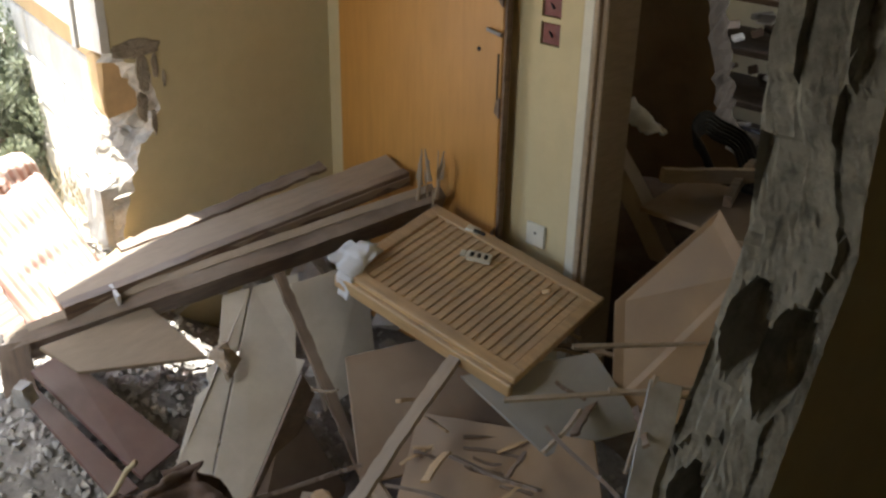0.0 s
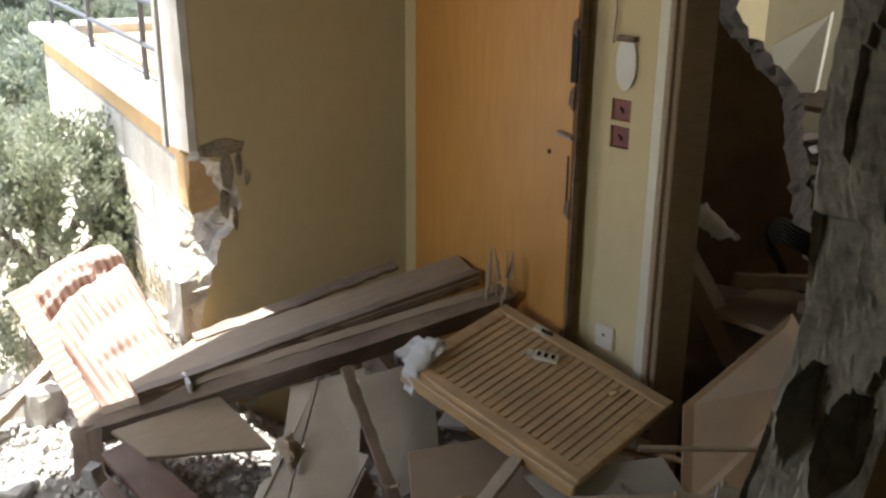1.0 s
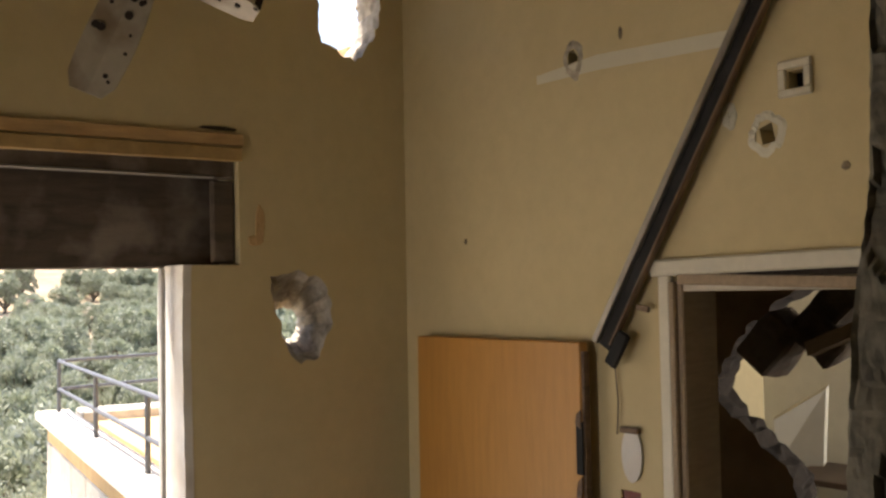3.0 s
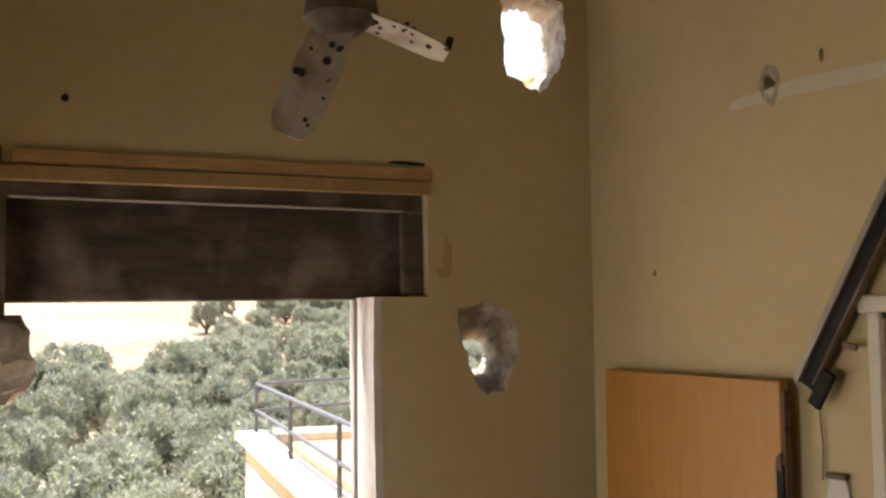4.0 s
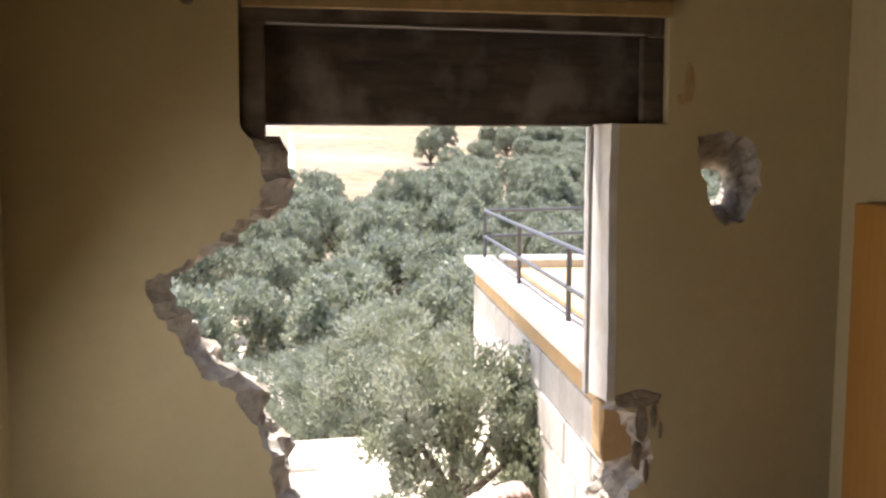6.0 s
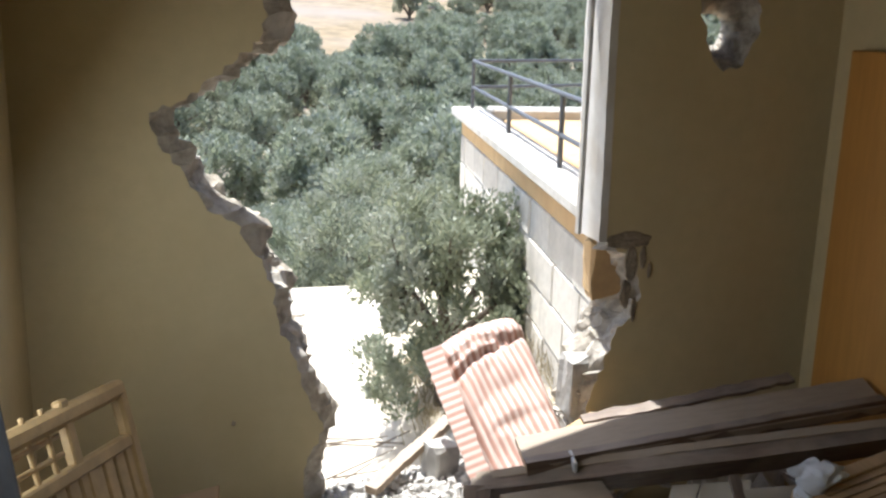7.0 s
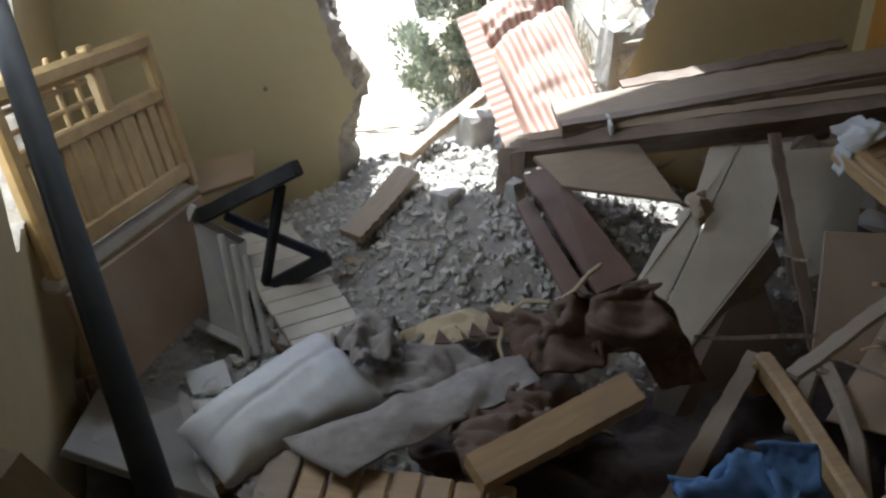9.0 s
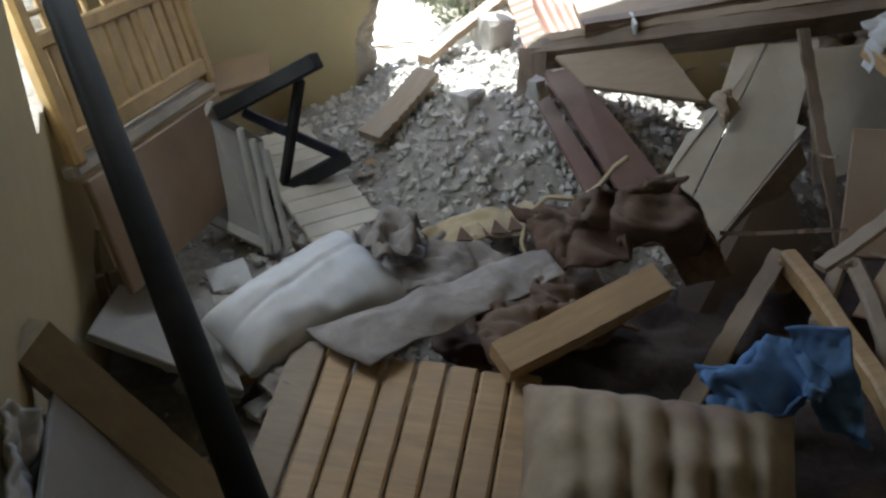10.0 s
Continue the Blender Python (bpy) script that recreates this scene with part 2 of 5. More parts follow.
def box(sx, sy, sz, at=(0, 0, 0), bevel=0.004, turn=None):
    bm = bmesh.new()
    bmesh.ops.create_cube(bm, size=1.0)
    bmesh.ops.scale(bm, vec=(sx, sy, sz), verts=bm.verts)
    if bevel:
        bmesh.ops.bevel(bm, geom=bm.edges[:], offset=bevel, segments=1, affect='EDGES')
    if turn is not None:
        bmesh.ops.transform(bm, matrix=turn, verts=bm.verts)
    bmesh.ops.translate(bm, vec=at, verts=bm.verts)
    return bm


def tube(r, p0, p1, seg=12, r2=None):
    p0, p1 = Vector(p0), Vector(p1)
    bm = bmesh.new()
    bmesh.ops.create_cone(bm, cap_ends=True, segments=seg, radius1=r, radius2=r if r2 is None else r2, depth=(p1 - p0).length)
    q = (p1 - p0).to_track_quat('Z', 'Y').to_matrix().to_4x4()
    bmesh.ops.transform(bm, matrix=Matrix.Translation((p0 + p1) / 2) @ q, verts=bm.verts)
    return bm


def join(*bms):
    out = bms[0]
    for b in bms[1:]:
        me = bpy.data.meshes.new("t")
        b.to_mesh(me)
        b.free()
        out.from_mesh(me)
        bpy.data.meshes.remove(me)
    return out


def sweep(pts, r, seg=7, closed=False):
    """One tube along a line of points."""
    pts = [Vector(p) for p in pts]
    bm = bmesh.new()
    rings = []
    n = len(pts)
    for i, p in enumerate(pts):
        d = (pts[(i + 1) % n] - pts[i - 1]) if closed or 0 < i < n - 1 else (pts[1] - pts[0] if i == 0 else pts[-1] - pts[-2])
        q = d.to_track_quat('Z', 'Y')
        rings.append([bm.verts.new(p + q @ Vector((math.cos(6.2832 * k / seg) * r, math.sin(6.2832 * k / seg) * r, 0))) for k in range(seg)])
    for s, e in zip(rings, rings[1:] + (rings[:1] if closed else [])):
        for k in range(seg):
            bm.faces.new((s[k], s[(k + 1) % seg], e[(k + 1) % seg], e[k]))
    if not closed:
        bm.faces.new(rings[0][::-1])
        bm.faces.new(rings[-1])
    bmesh.ops.recalc_face_normals(bm, faces=bm.faces)
    return bm


def axes(p0, p1, side):
    """A pose at p0 with x towards p1 and y as near to side as can be."""
    x = (Vector(p1) - Vector(p0)).normalized()
    y = Vector(side)
    y = (y - x * y.dot(x)).normalized()
    z = x.cross(y)
    return Matrix(((x.x, y.x, z.x, p0[0]), (x.y, y.y, z.y, p0[1]), (x.z, y.z, z.z, p0[2]), (0, 0, 0, 1)))


def dist(a, b):
    return (Vector(a) - Vector(b)).length


def worn_board(length, width, thick, seed=0, ragged=0.0, nseg=24, bevel=0.003):
    """A board from x=0..length, centred on y, top at z=0, with uneven ends and edges."""
    rng = random.Random(seed)
    bm = bmesh.new()
    rows = []
    for i in range(nseg + 1):
        t = i / nseg
        x = length * t
        w = width / 2
        e0 = rng.uniform(-1, 1) * ragged
        e1 = rng.uniform(-1, 1) * ragged
        warp = 0.004 * math.sin(t * 5 + seed)
        rows.append([bm.verts.new((x, -w + e0, warp)), bm.verts.new((x, w + e1, warp)), bm.verts.new((x, w + e1, warp - thick)), bm.verts.new((x, -w + e0, warp - thick))])
    for a, b in zip(rows, rows[1:]):
        for k in range(4):
            bm.faces.new((a[k], a[(k + 1) % 4], b[(k + 1) % 4], b[k]))
    bm.faces.new(rows[0][::-1])
    bm.faces.new(rows[-1])
    bmesh.ops.recalc_face_normals(bm, faces=bm.faces)
    return bm


def sheet(corners, thick, bevel=0.003, cuts=0, sag=0.0):
    """A flat panel whose top face has these four or more corners."""
    vs = [Vector(c) for c in corners]
    n = Vector((0, 0, 0))
    for i in range(len(vs)):
        n += vs[i].cross(vs[(i + 1) % len(vs)])
    n.normalize()
    bm = bmesh.new()
    top = [bm.verts.new(v) for v in vs]
    bot = [bm.verts.new(v - n * thick) for v in vs]
    bm.faces.new(top)
    bm.faces.new(bot[::-1])
    for i in range(len(vs)):
        j = (i + 1) % len(vs)
        bm.faces.new((top[i], bot[i], bot[j], top[j]))
    bmesh.ops.recalc_face_normals(bm, faces=bm.faces)
    if bevel:
        bmesh.ops.bevel(bm, geom=bm.edges[:], offset=bevel, segments=1, affect='EDGES')
    return bm


def rough_line(pts, flags, step, amp, rng):
    """Walk a closed outline; flagged sides are cut into short uneven steps."""
    out = []
    n = len(pts)
    for i in range(n):
        a, b = Vector(pts[i]), Vector(pts[(i + 1) % n])
        out.append(a)
        if flags[i]:
            k = max(1, int((b - a).length / step))
            d = (b - a)
            nrm = Vector((-d.y, d.x)).normalized() if d.length else Vector((0, 0))
            for j in range(1, k):
                p = a + d * (j / k)
                out.append(p + nrm * rng.uniform(-amp, amp) + d.normalized() * rng.uniform(-0.25, 0.25) * step)
    return out


def wall(name, outer, holes, depth, place, mats, seed=1, kind_label="", step=0.028, amp=0.014, crumble=0.03, layers=3, relief=None):
    """A wall of some thickness from an outline (points, flags) and ragged holes (points, flags, back scale, back shift).
    place maps (u, v, d) to the world: d runs 0..depth from the inner face. Material 0 the face, 1 the broken core."""
    from mathutils.geometry import tessellate_polygon
    rng = random.Random(seed)
    loops = []
    full = crumble
    for nth, spec in enumerate([outer] + holes):
        crumble = full if nth == 0 else full * 0.35
        pts, flags = spec[0], spec[1]
        front = rough_line(pts, flags, step, amp, rng)
        rough = []
        n = len(pts)
        for i in range(n):
            a, b = Vector(pts[i]), Vector(pts[(i + 1) % n])
            rough += [bool(flags[i])] * (max(1, int((b - a).length / step)) if flags[i] else 1)
        bs = spec[2] if len(spec) > 2 else 1.0
        sh = Vector(spec[3]) if len(spec) > 3 else Vector((0, 0))
        c = sum((Vector(p) for p in pts), Vector((0, 0))) / len(pts)
        stack = [front]
        for k in range(1, layers + 1):
            t = k / layers
            lay = []
            for i, p in enumerate(front):
                q = c + (p - c) * (1 + (bs - 1) * t) + sh * t
                if rough[i] and rough[i - 1]:
                    q = q + Vector((rng.uniform(-1, 1), rng.uniform(-1, 1))) * crumble
                    if relief and nth == 0:
                        q = q + relief(q.x, q.y, depth * t)
                lay.append(q)
            stack.append(lay)
        loops.append((stack, rough))
    bm = bmesh.new()
    rings = []
    for stack, rough in loops:
        rings.append([[bm.verts.new(place(p.x, p.y, depth * k / layers)) for p in lay] for k, lay in enumerate(stack)])
    for side in (0, layers):
        polys = [[Vector((p.x, p.y, 0)) for p in stack[side]] for stack, _ in loops]
        flat = [v for r in rings for v in r[side]]
        for tri in tessellate_polygon(polys):
            try:
                f = bm.faces.new([flat[i] for i in tri])
                f.material_index = 0
            except ValueError:
                pass
    for (stack, rough), ring in zip(loops, rings):
        n = len(ring[0])
        for i in range(n):
            j = (i + 1) % n
            for k in range(layers):
                f = bm.faces.new((ring[k][i], ring[k][j], ring[k + 1][j], ring[k + 1][i]))
                f.material_index = 1 if rough[i] else 0
    bmesh.ops.recalc_face_normals(bm, faces=bm.faces)
    ob = part(name, bm, mats)
    tagged(ob, kind_label, "wall", kind="structure")
    return ob


def stone_mesh(seed, squash=0.7):
    rng = random.Random(seed)
    bm = bmesh.new()
    for _ in range(11):
        v = Vector((rng.gauss(0, 1), rng.gauss(0, 1), rng.gauss(0, 1))).normalized() * rng.uniform(0.75, 1.05)
        v.z *= squash
        bm.verts.new(v * 0.5)
    r = bmesh.ops.convex_hull(bm, input=bm.verts)
    loose = [v for v in bm.verts if not v.link_faces]
    bmesh.ops.delete(bm, geom=loose, context='VERTS')
    return bm


def thicken(bm, grid, thick):
    """Give a grid of vertices a back side and closed edges."""
    bm.normal_update()
    nx, ny = len(grid), len(grid[0])
    back = [[bm.verts.new(v.co - v.normal * thick) for v in row] for row in grid]
    for i in range(nx - 1):
        for j in range(ny - 1):
            bm.faces.new((back[i][j], back[i][j + 1], back[i + 1][j + 1], back[i + 1][j]))
    rim = [(i, 0) for i in range(nx)] + [(nx - 1, j) for j in range(1, ny)] + [(i, ny - 1) for i in range(nx - 2, -1, -1)] + [(0, j) for j in range(ny - 2, 0, -1)]
    for (i, j), (k, l) in zip(rim, rim[1:] + rim[:1]):
        bm.faces.new((grid[i][j], grid[k][l], back[k][l], back[i][j]))
    bmesh.ops.recalc_face_normals(bm, faces=bm.faces)


def cloth(corners, res=(26, 20), folds=0.03, freq=5.0, seed=0, bulge=0.0, thick=0.008):
    """A crumpled cloth over four corners, with folds and a hanging edge."""
    a, b, c, d = [Vector(v) for v in corners]
    bm = bmesh.new()
    grid = []
    n = ((b - a).cross(d - a)).normalized()
    if n.z < 0:
        n = -n
    for i in range(res[0] + 1):
        row = []
        for j in range(res[1] + 1):
            u, v = i / res[0], j / res[1]
            p = (a * (1 - u) + b * u) * (1 - v) + (d * (1 - u) + c * u) * v
            q = Vector((p.x * freq + seed * 3.1, p.y * freq, p.z * freq + seed))
            ridge = 1 - abs(noise.noise(q)) * 2.2
            p = p + n * (folds * ridge + 0.7 * folds * (0.5 - abs(noise.noise(q * 2.3 + Vector((5, 1, 0))))) + 0.25 * folds * noise.noise(q * 5.7) + bulge * math.sin(math.pi * u) * math.sin(math.pi * v))
            p += Vector((noise.noise(q + Vector((9, 0, 0))), noise.noise(q + Vector((0, 9, 0))), 0)) * folds * 1.4
            row.append(bm.verts.new(p))
        grid.append(row)
    fs = []
    for i in range(res[0]):
        for j in range(res[1]):
            fs.append(bm.faces.new((grid[i][j], grid[i + 1][j], grid[i + 1][j + 1], grid[i][j + 1])))
    thicken(bm, grid, thick)
    return bm


def cushion(sx, sy, sz, puff=1.0, seed=0, ribs=0, dents=1.0, taper=0.0):
    """A stuffed cushion, seam round the edge, creased towards the corners."""
    bm = bmesh.new()
    N = 34
    tops, bots = [], []
    for i in range(N + 1):
        rt, rb = [], []
        for j in range(N + 1):
            u, v = 2 * i / N - 1, 2 * j / N - 1
            h = ((1 - abs(u) ** 3) * (1 - abs(v) ** 3)) ** 0.5
            cr = noise.noise(Vector((u * 3 + seed, v * 3, 0))) * 0.12 + noise.noise(Vector((u * 7, v * 2 + seed, 3))) * 0.08
            cr *= dents
            if taper:
                cr -= 0.045 * max(0.0, 1 - abs(v - 0.25 - 0.2 * u) / 0.07)
            rib = 0.32 * abs(math.sin(u * ribs * math.pi / 2)) ** 0.6 if ribs else 0
            x = u * sx / 2 * (1 - 0.05 * (1 - v * v))
            y = v * sy / 2 * (1 - 0.05 * (1 - u * u)) * (1 - taper * (0.5 - 0.5 * u))
            rt.append(bm.verts.new((x, y, sz / 2 * h * (1 + cr * 2 + rib))))
            rb.append(bm.verts.new((x, y, -sz / 2 * h * 0.8)) if 0 < i < N and 0 < j < N else rt[-1])
        tops.append(rt)
        bots.append(rb)
    for i in range(N):
        for j in range(N):
            bm.faces.new((tops[i][j], tops[i + 1][j], tops[i + 1][j + 1], tops[i][j + 1]))
            q = (bots[i][j], bots[i][j + 1], bots[i + 1][j + 1], bots[i + 1][j])
            if len(set(q)) >= 3:
                try:
                    bm.faces.new(q)
                except ValueError:
                    pass
    bmesh.ops.recalc_face_normals(bm, faces=bm.faces)
    return bm


# ---------------------------------------------------------------- the ground outside and the house shell
def smooth01(a, b, x):
    t = max(0.0, min(1.0, (x - a) / (b - a)))
    return t * t * (3 - 2 * t)


def ground_z(x, y):
    z = -0.75
    z += 0.45 * smooth01(-1.7, -1.1, x) * (1 - smooth01(2.2, 4.0, y)) + 0.62 * smooth01(-1.08, -0.80, x - 0.12 * y) * (1 - smooth01(3.6, 5.0, y))
    z -= 3.4 * smooth01(5.6, 9.5, y)
    z += 0.055 * max(0.0, min(y, 40) - 13) + max(0.0, y - 40) * 0.10 + 0.004 * max(0.0, abs(x) - 30) * smooth01(20, 60, y)
    z += 0.12 * noise.noise(Vector((x * 0.35, y * 0.35, 0))) + 0.5 * noise.noise(Vector((x * 0.05, y * 0.05, 3))) * smooth01(10, 40, y)
    if y < 0.6:
        z = min(z, -0.40)
    return z


def build_ground():
    bm = bmesh.new()
    xs = [-220, -140, -90, -60] + [-40 + 2.0 * i for i in range(14)] + [-12 + 0.4 * i for i in range(50)] + [8 + 2 * i for i in range(17)] + [60, 90, 140, 220]
    ys = [-200, -100, -40, -12, -6, 0.2, 0.4] + [0.7 + 0.3 * i for i in range(32)] + [10.5 + 1.5 * i for i in range(30)] + [58 + 6 * i for i in range(22)] + [220, 300, 420]
    g = [[bm.verts.new((x, y, ground_z(x, y))) for y in ys] for x in xs]
    for i in range(len(xs) - 1):
        for j in range(len(ys) - 1):
            f = bm.faces.new((g[i][j], g[i + 1][j], g[i + 1][j + 1], g[i][j + 1]))
            f.material_index = 1 if ys[j] > 34 else 0
            f.smooth = True
    tagged(part("ground", bm, [M_EARTH, M_HILL]), "pale dry earth yard falling to an olive grove and hill", "ground", kind="structure")


build_ground()

ROUGH = 1
# window wall with the blast hole, outline walked from the floor
A_OUT = [(-3.13, -0.4), (-2.10, -0.4), (-2.08, 0.13), (-2.067, 0.29), (-2.004, 0.42), (-2.06, 0.56), (-2.11, 0.71), (-2.155, 0.82), (-2.175, 0.98), (-2.23, 1.08), (-2.30, 1.20), (-2.385, 1.24),
         (-2.455, 1.37), (-2.53, 1.46), (-2.552, 1.56), (-2.44, 1.60), (-2.345, 1.675), (-2.205, 1.785), (-2.175, 1.865), (-2.215, 2.0), (-2.255, 2.06), (-2.255, 2.45),
         (-0.755, 2.46), (-0.75, 2.07), (-0.945, 2.07), (-0.945, 1.08), (-0.80, 0.99), (-0.77, 0.84), (-0.80, 0.79), (-0.87, 0.70), (-0.93, 0.52), (-0.97, 0.42),
         (-0.93, 0.2), (-0.95, -0.4), (0.16, -0.4), (0.16, 3.5), (-3.13, 3.5)]
A_FLAG = [0] + [1] * 19 + [0] * 5 + [1] * 8 + [0] * 4
A_HOLE1 = ([(-0.63, 2.03), (-0.60, 1.88), (-0.55, 1.74), (-0.50, 1.70), (-0.42, 1.72), (-0.37, 1.82), (-0.36, 1.92), (-0.41, 2.02), (-0.51, 2.055)], [1] * 9, 0.36, (0.05, -0.03))
A_HOLE2 = ([(-0.425, 3.27), (-0.41, 3.1), (-0.395, 2.94), (-0.24, 2.88), (-0.14, 3.0), (-0.11, 3.12), (-0.13, 3.27), (-0.26, 3.33)], [1] * 8, 0.85, (0.06, 0.0))
def stone_edge(u, v, d):
    """The masonry behind the plaster breaks back less than the plaster does."""
    q = Vector((u * 7, v * 7, d * 7))
    push = 0.055 * min(1.0, d / 0.05) + 0.075 * noise.noise(q) + 0.035 * noise.noise(q * 2.7)
    return Vector((push if u < -1.6 else -0.7 * push, 0.03 * noise.noise(q * 1.9))) if (u < -1.6 or v < 1.05) and v < 2.0 else Vector((0, 0))


wall("wall_north", (A_OUT, A_FLAG), [A_HOLE1, A_HOLE2], 0.22, lambda u, v, d: (u, d, v), [M_PLASTER, M_BROKEN], 3, "cream plastered window wall with a blast hole", step=0.022, amp=0.012, crumble=0.010, layers=9, relief=stone_edge)
# door wall
B_OUT = [(0.0, -0.4), (-1.35, -0.4), (-1.35, 2.0), (-2.16, 1.98), (-2.16, -0.4), (-5.8, -0.4), (-5.8, 3.5), (0.0, 3.5)]
hb1 = ([(-0.93, 2.765), (-0.955, 2.77), (-0.975, 2.74), (-0.97, 2.70), (-0.945, 2.695), (-0.93, 2.72)], [0] * 6)
hb2 = ([(-1.65, 2.40), (-1.69, 2.415), (-1.70, 2.36), (-1.66, 2.355)], [0] * 4)
hb3 = ([(-1.745, 2.545), (-1.79, 2.545), (-1.79, 2.495), (-1.745, 2.495)], [0] * 4)
hb4 = ([(-1.115, 1.325), (-1.195, 1.325), (-1.195, 1.255), (-1.115, 1.255)], [0] * 4)
hb5 = ([(-1.115, 1.237), (-1.195, 1.237), (-1.195, 1.165), (-1.115, 1.165)], [0] * 4)
wall("wall_east", (B_OUT, [0] * 8), [hb1, hb2, hb3, hb4, hb5], 0.16, lambda u, v, d: (d, u, v), [M_PLASTER, M_BROKEN], 5, "pale plastered wall with a doorway and bullet holes", crumble=0.0)
# wall with the second window, where the bed end leans
C_OUT = [(0.0, -0.4), (-5.8, -0.4), (-5.8, 3.5), (0.0, 3.5)]
C_WIN = ([(-0.66, 0.62), (-0.66, 1.9), (-1.24, 1.9), (-1.24, 0.62)], [1, 0, 0, 1])
wall("wall_west", (C_OUT, [0] * 4), [C_WIN], 0.23, lambda u, v, d: (-2.96 - d, u, v), [M_PLASTER, M_BROKEN], 7, "cream plastered wall with a window opening", crumble=0.008)
# the broken partition that the camera looks past; its core shows hollow block cells
CELLS = [(1.165, 0.048, 0.075, 0.034), (1.145, 0.122, 0.080, 0.034), (0.90, 0.05, 0.05, 0.026), (0.88, 0.12, 0.05, 0.028), (1.66, 0.132, 0.10, 0.02), (0.55, 0.05, 0.07, 0.03), (0.55, 0.12, 0.07, 0.03)]


def block_core(u, v, d):
    q = Vector((u * 9, v * 9, d * 9))
    out = 0.014 * noise.noise(q * 0.8)
    w = Vector((v * 7 + 0.8 * noise.noise(q * 0.5), d * 15 + 0.8 * noise.noise(q * 0.5 + Vector((5, 0, 0))), 2.0))
    out += 0.012 * noise.cell(w) + 0.003 * noise.noise(q * 2.2)
    for cv, cd, rv, rd in CELLS:
        e = ((v - cv) / rv) ** 2 + ((d - cd) / rd) ** 2
        if e < 1:
            out += (0.075 if cv < 1.3 else 0.03) * min(1.0, 2.5 * (1 - e))
        elif e < 1.7:
            out -= 0.008 * (1.7 - e)
    return Vector((out, 0.15 * out))


D_OUT = [(-1.30, -0.4), (0.0, -0.4), (0.0, 3.5), (-2.9, 3.5), (-2.9, 2.85), (-1.35, 2.8), (-0.99, 2.6), (-1.01, 2.27), (-1.025, 2.1), (-1.09, 1.9), (-1.12, 1.66), (-1.12, 1.52), (-1.10, 1.3), (-1.17, 1.12), (-1.27, 0.91), (-1.33, 0.6)]
D_FLAG = [0, 0, 0, 0] + [1] * 12
wall("wall_south", (D_OUT, D_FLAG), [], 0.17, lambda u, v, d: (u, -2.48 - d, v), [M_PLASTER, M_CORE], 11, "broken hollow-block partition with a ragged edge", step=0.013, amp=0.003, crumble=0.001, layers=26, relief=block_core)
# walls that close the space behind and the rooms beyond the doorway
def plain_wall(name, x0, y0, z0, x1, y1, z1, material, label):
    tagged(part(name, box(x1 - x0, y1 - y0, z1 - z0, ((x0 + x1) / 2, (y0 + y1) / 2, (z0 + z1) / 2), 0), material), label, "wall", kind="structure")


wall("wall_back", ([(-3.13, -0.4), (0.16, -0.4), (0.16, 3.5), (-3.13, 3.5)], [0] * 4), [], 0.17, lambda u, v, d: (u, -5.8 - d, v), [M_PLASTER, M_BROKEN], 15, "plain cream plastered wall behind")
tagged(part("floor", box(8.4, 6.2, 0.2, (1.02, -2.87, -0.352), 0), M_FLOOR), "dusty tiled floor under the rubble", "floor", kind="structure")
tagged(part("ceiling", box(3.29, 6.02, 0.2, (-1.485, -2.86, 3.602), 0), M_CEIL), "plain plastered ceiling", "ceiling", kind="structure")
E_OUT = [(0.16, -0.4), (-4.4, -0.4), (-4.4, 3.5), (0.16, 3.5)]
E_HOLE = ([(-0.55, 1.5), (-0.57, 1.56), (-0.69, 1.74), (-0.85, 1.88), (-1.3, 2.1), (-1.9, 2.0), (-2.05, 1.2), (-1.95, 0.5), (-1.2, 0.42), (-1.06, 0.58), (-0.97, 0.93), (-0.91, 1.18), (-0.81, 1.26), (-0.70, 1.36), (-0.61, 1.42)], [1] * 15)
# black rim material: the shade on the broken edge is put into its colour
wall("wall_inner", (E_OUT, [0] * 4), [E_HOLE], 0.15, lambda u, v, d: (1.3 + d, u, v), [M_BROWN, M_SOOT_SHADE], 13, "inner wall broken through to a further room")
plain_wall("wall_hall_north", 0.16, 0.002, -0.4, 5.2, 0.20, 3.5, M_PLASTER, "yellow plastered side wall of the further rooms")
# unseen opening, added so that the far-room lamp can shine in
S_FILL_GAP = ([(1.55, 0.7), (2.45, 0.7), (2.45, 2.3), (1.55, 2.3)], [0] * 4)
wall("wall_hall_south", ([(0.16, -0.4), (5.2, -0.4), (5.2, 3.5), (0.16, 3.5)], [0] * 4), [S_FILL_GAP], 0.15, lambda u, v, d: (u, -4.4 - d, v), [M_PLASTER_W, M_BROKEN], 18, "pale plastered wall of the further rooms, opening added for light")
F_OUT = [(0.16, -0.4), (-4.4, -0.4), (-4.4, 3.5), (0.16, 3.5)]
wall("wall_far", (F_OUT, [0] * 4), [], 0.16, lambda u, v, d: (2.55 + d, u, v), [M_PLASTER_W, M_BROKEN], 17, "pale wall of the further room")
tagged(part("ceiling_hall", box(1.5, 4.6, 0.2, (0.91, -2.2, 3.602), 0), M_CEIL), "plain plastered ceiling of the passage", "ceiling", kind="structure")
# unseen cover, added to block direct sun from the further room
tagged(part("added_ceiling_far_room", box(1.05, 4.6, 0.2, (2.19, -2.2, 3.602), 0), M_CEIL), "plain ceiling added to keep sun out of the further room", "ceiling", kind="structure")


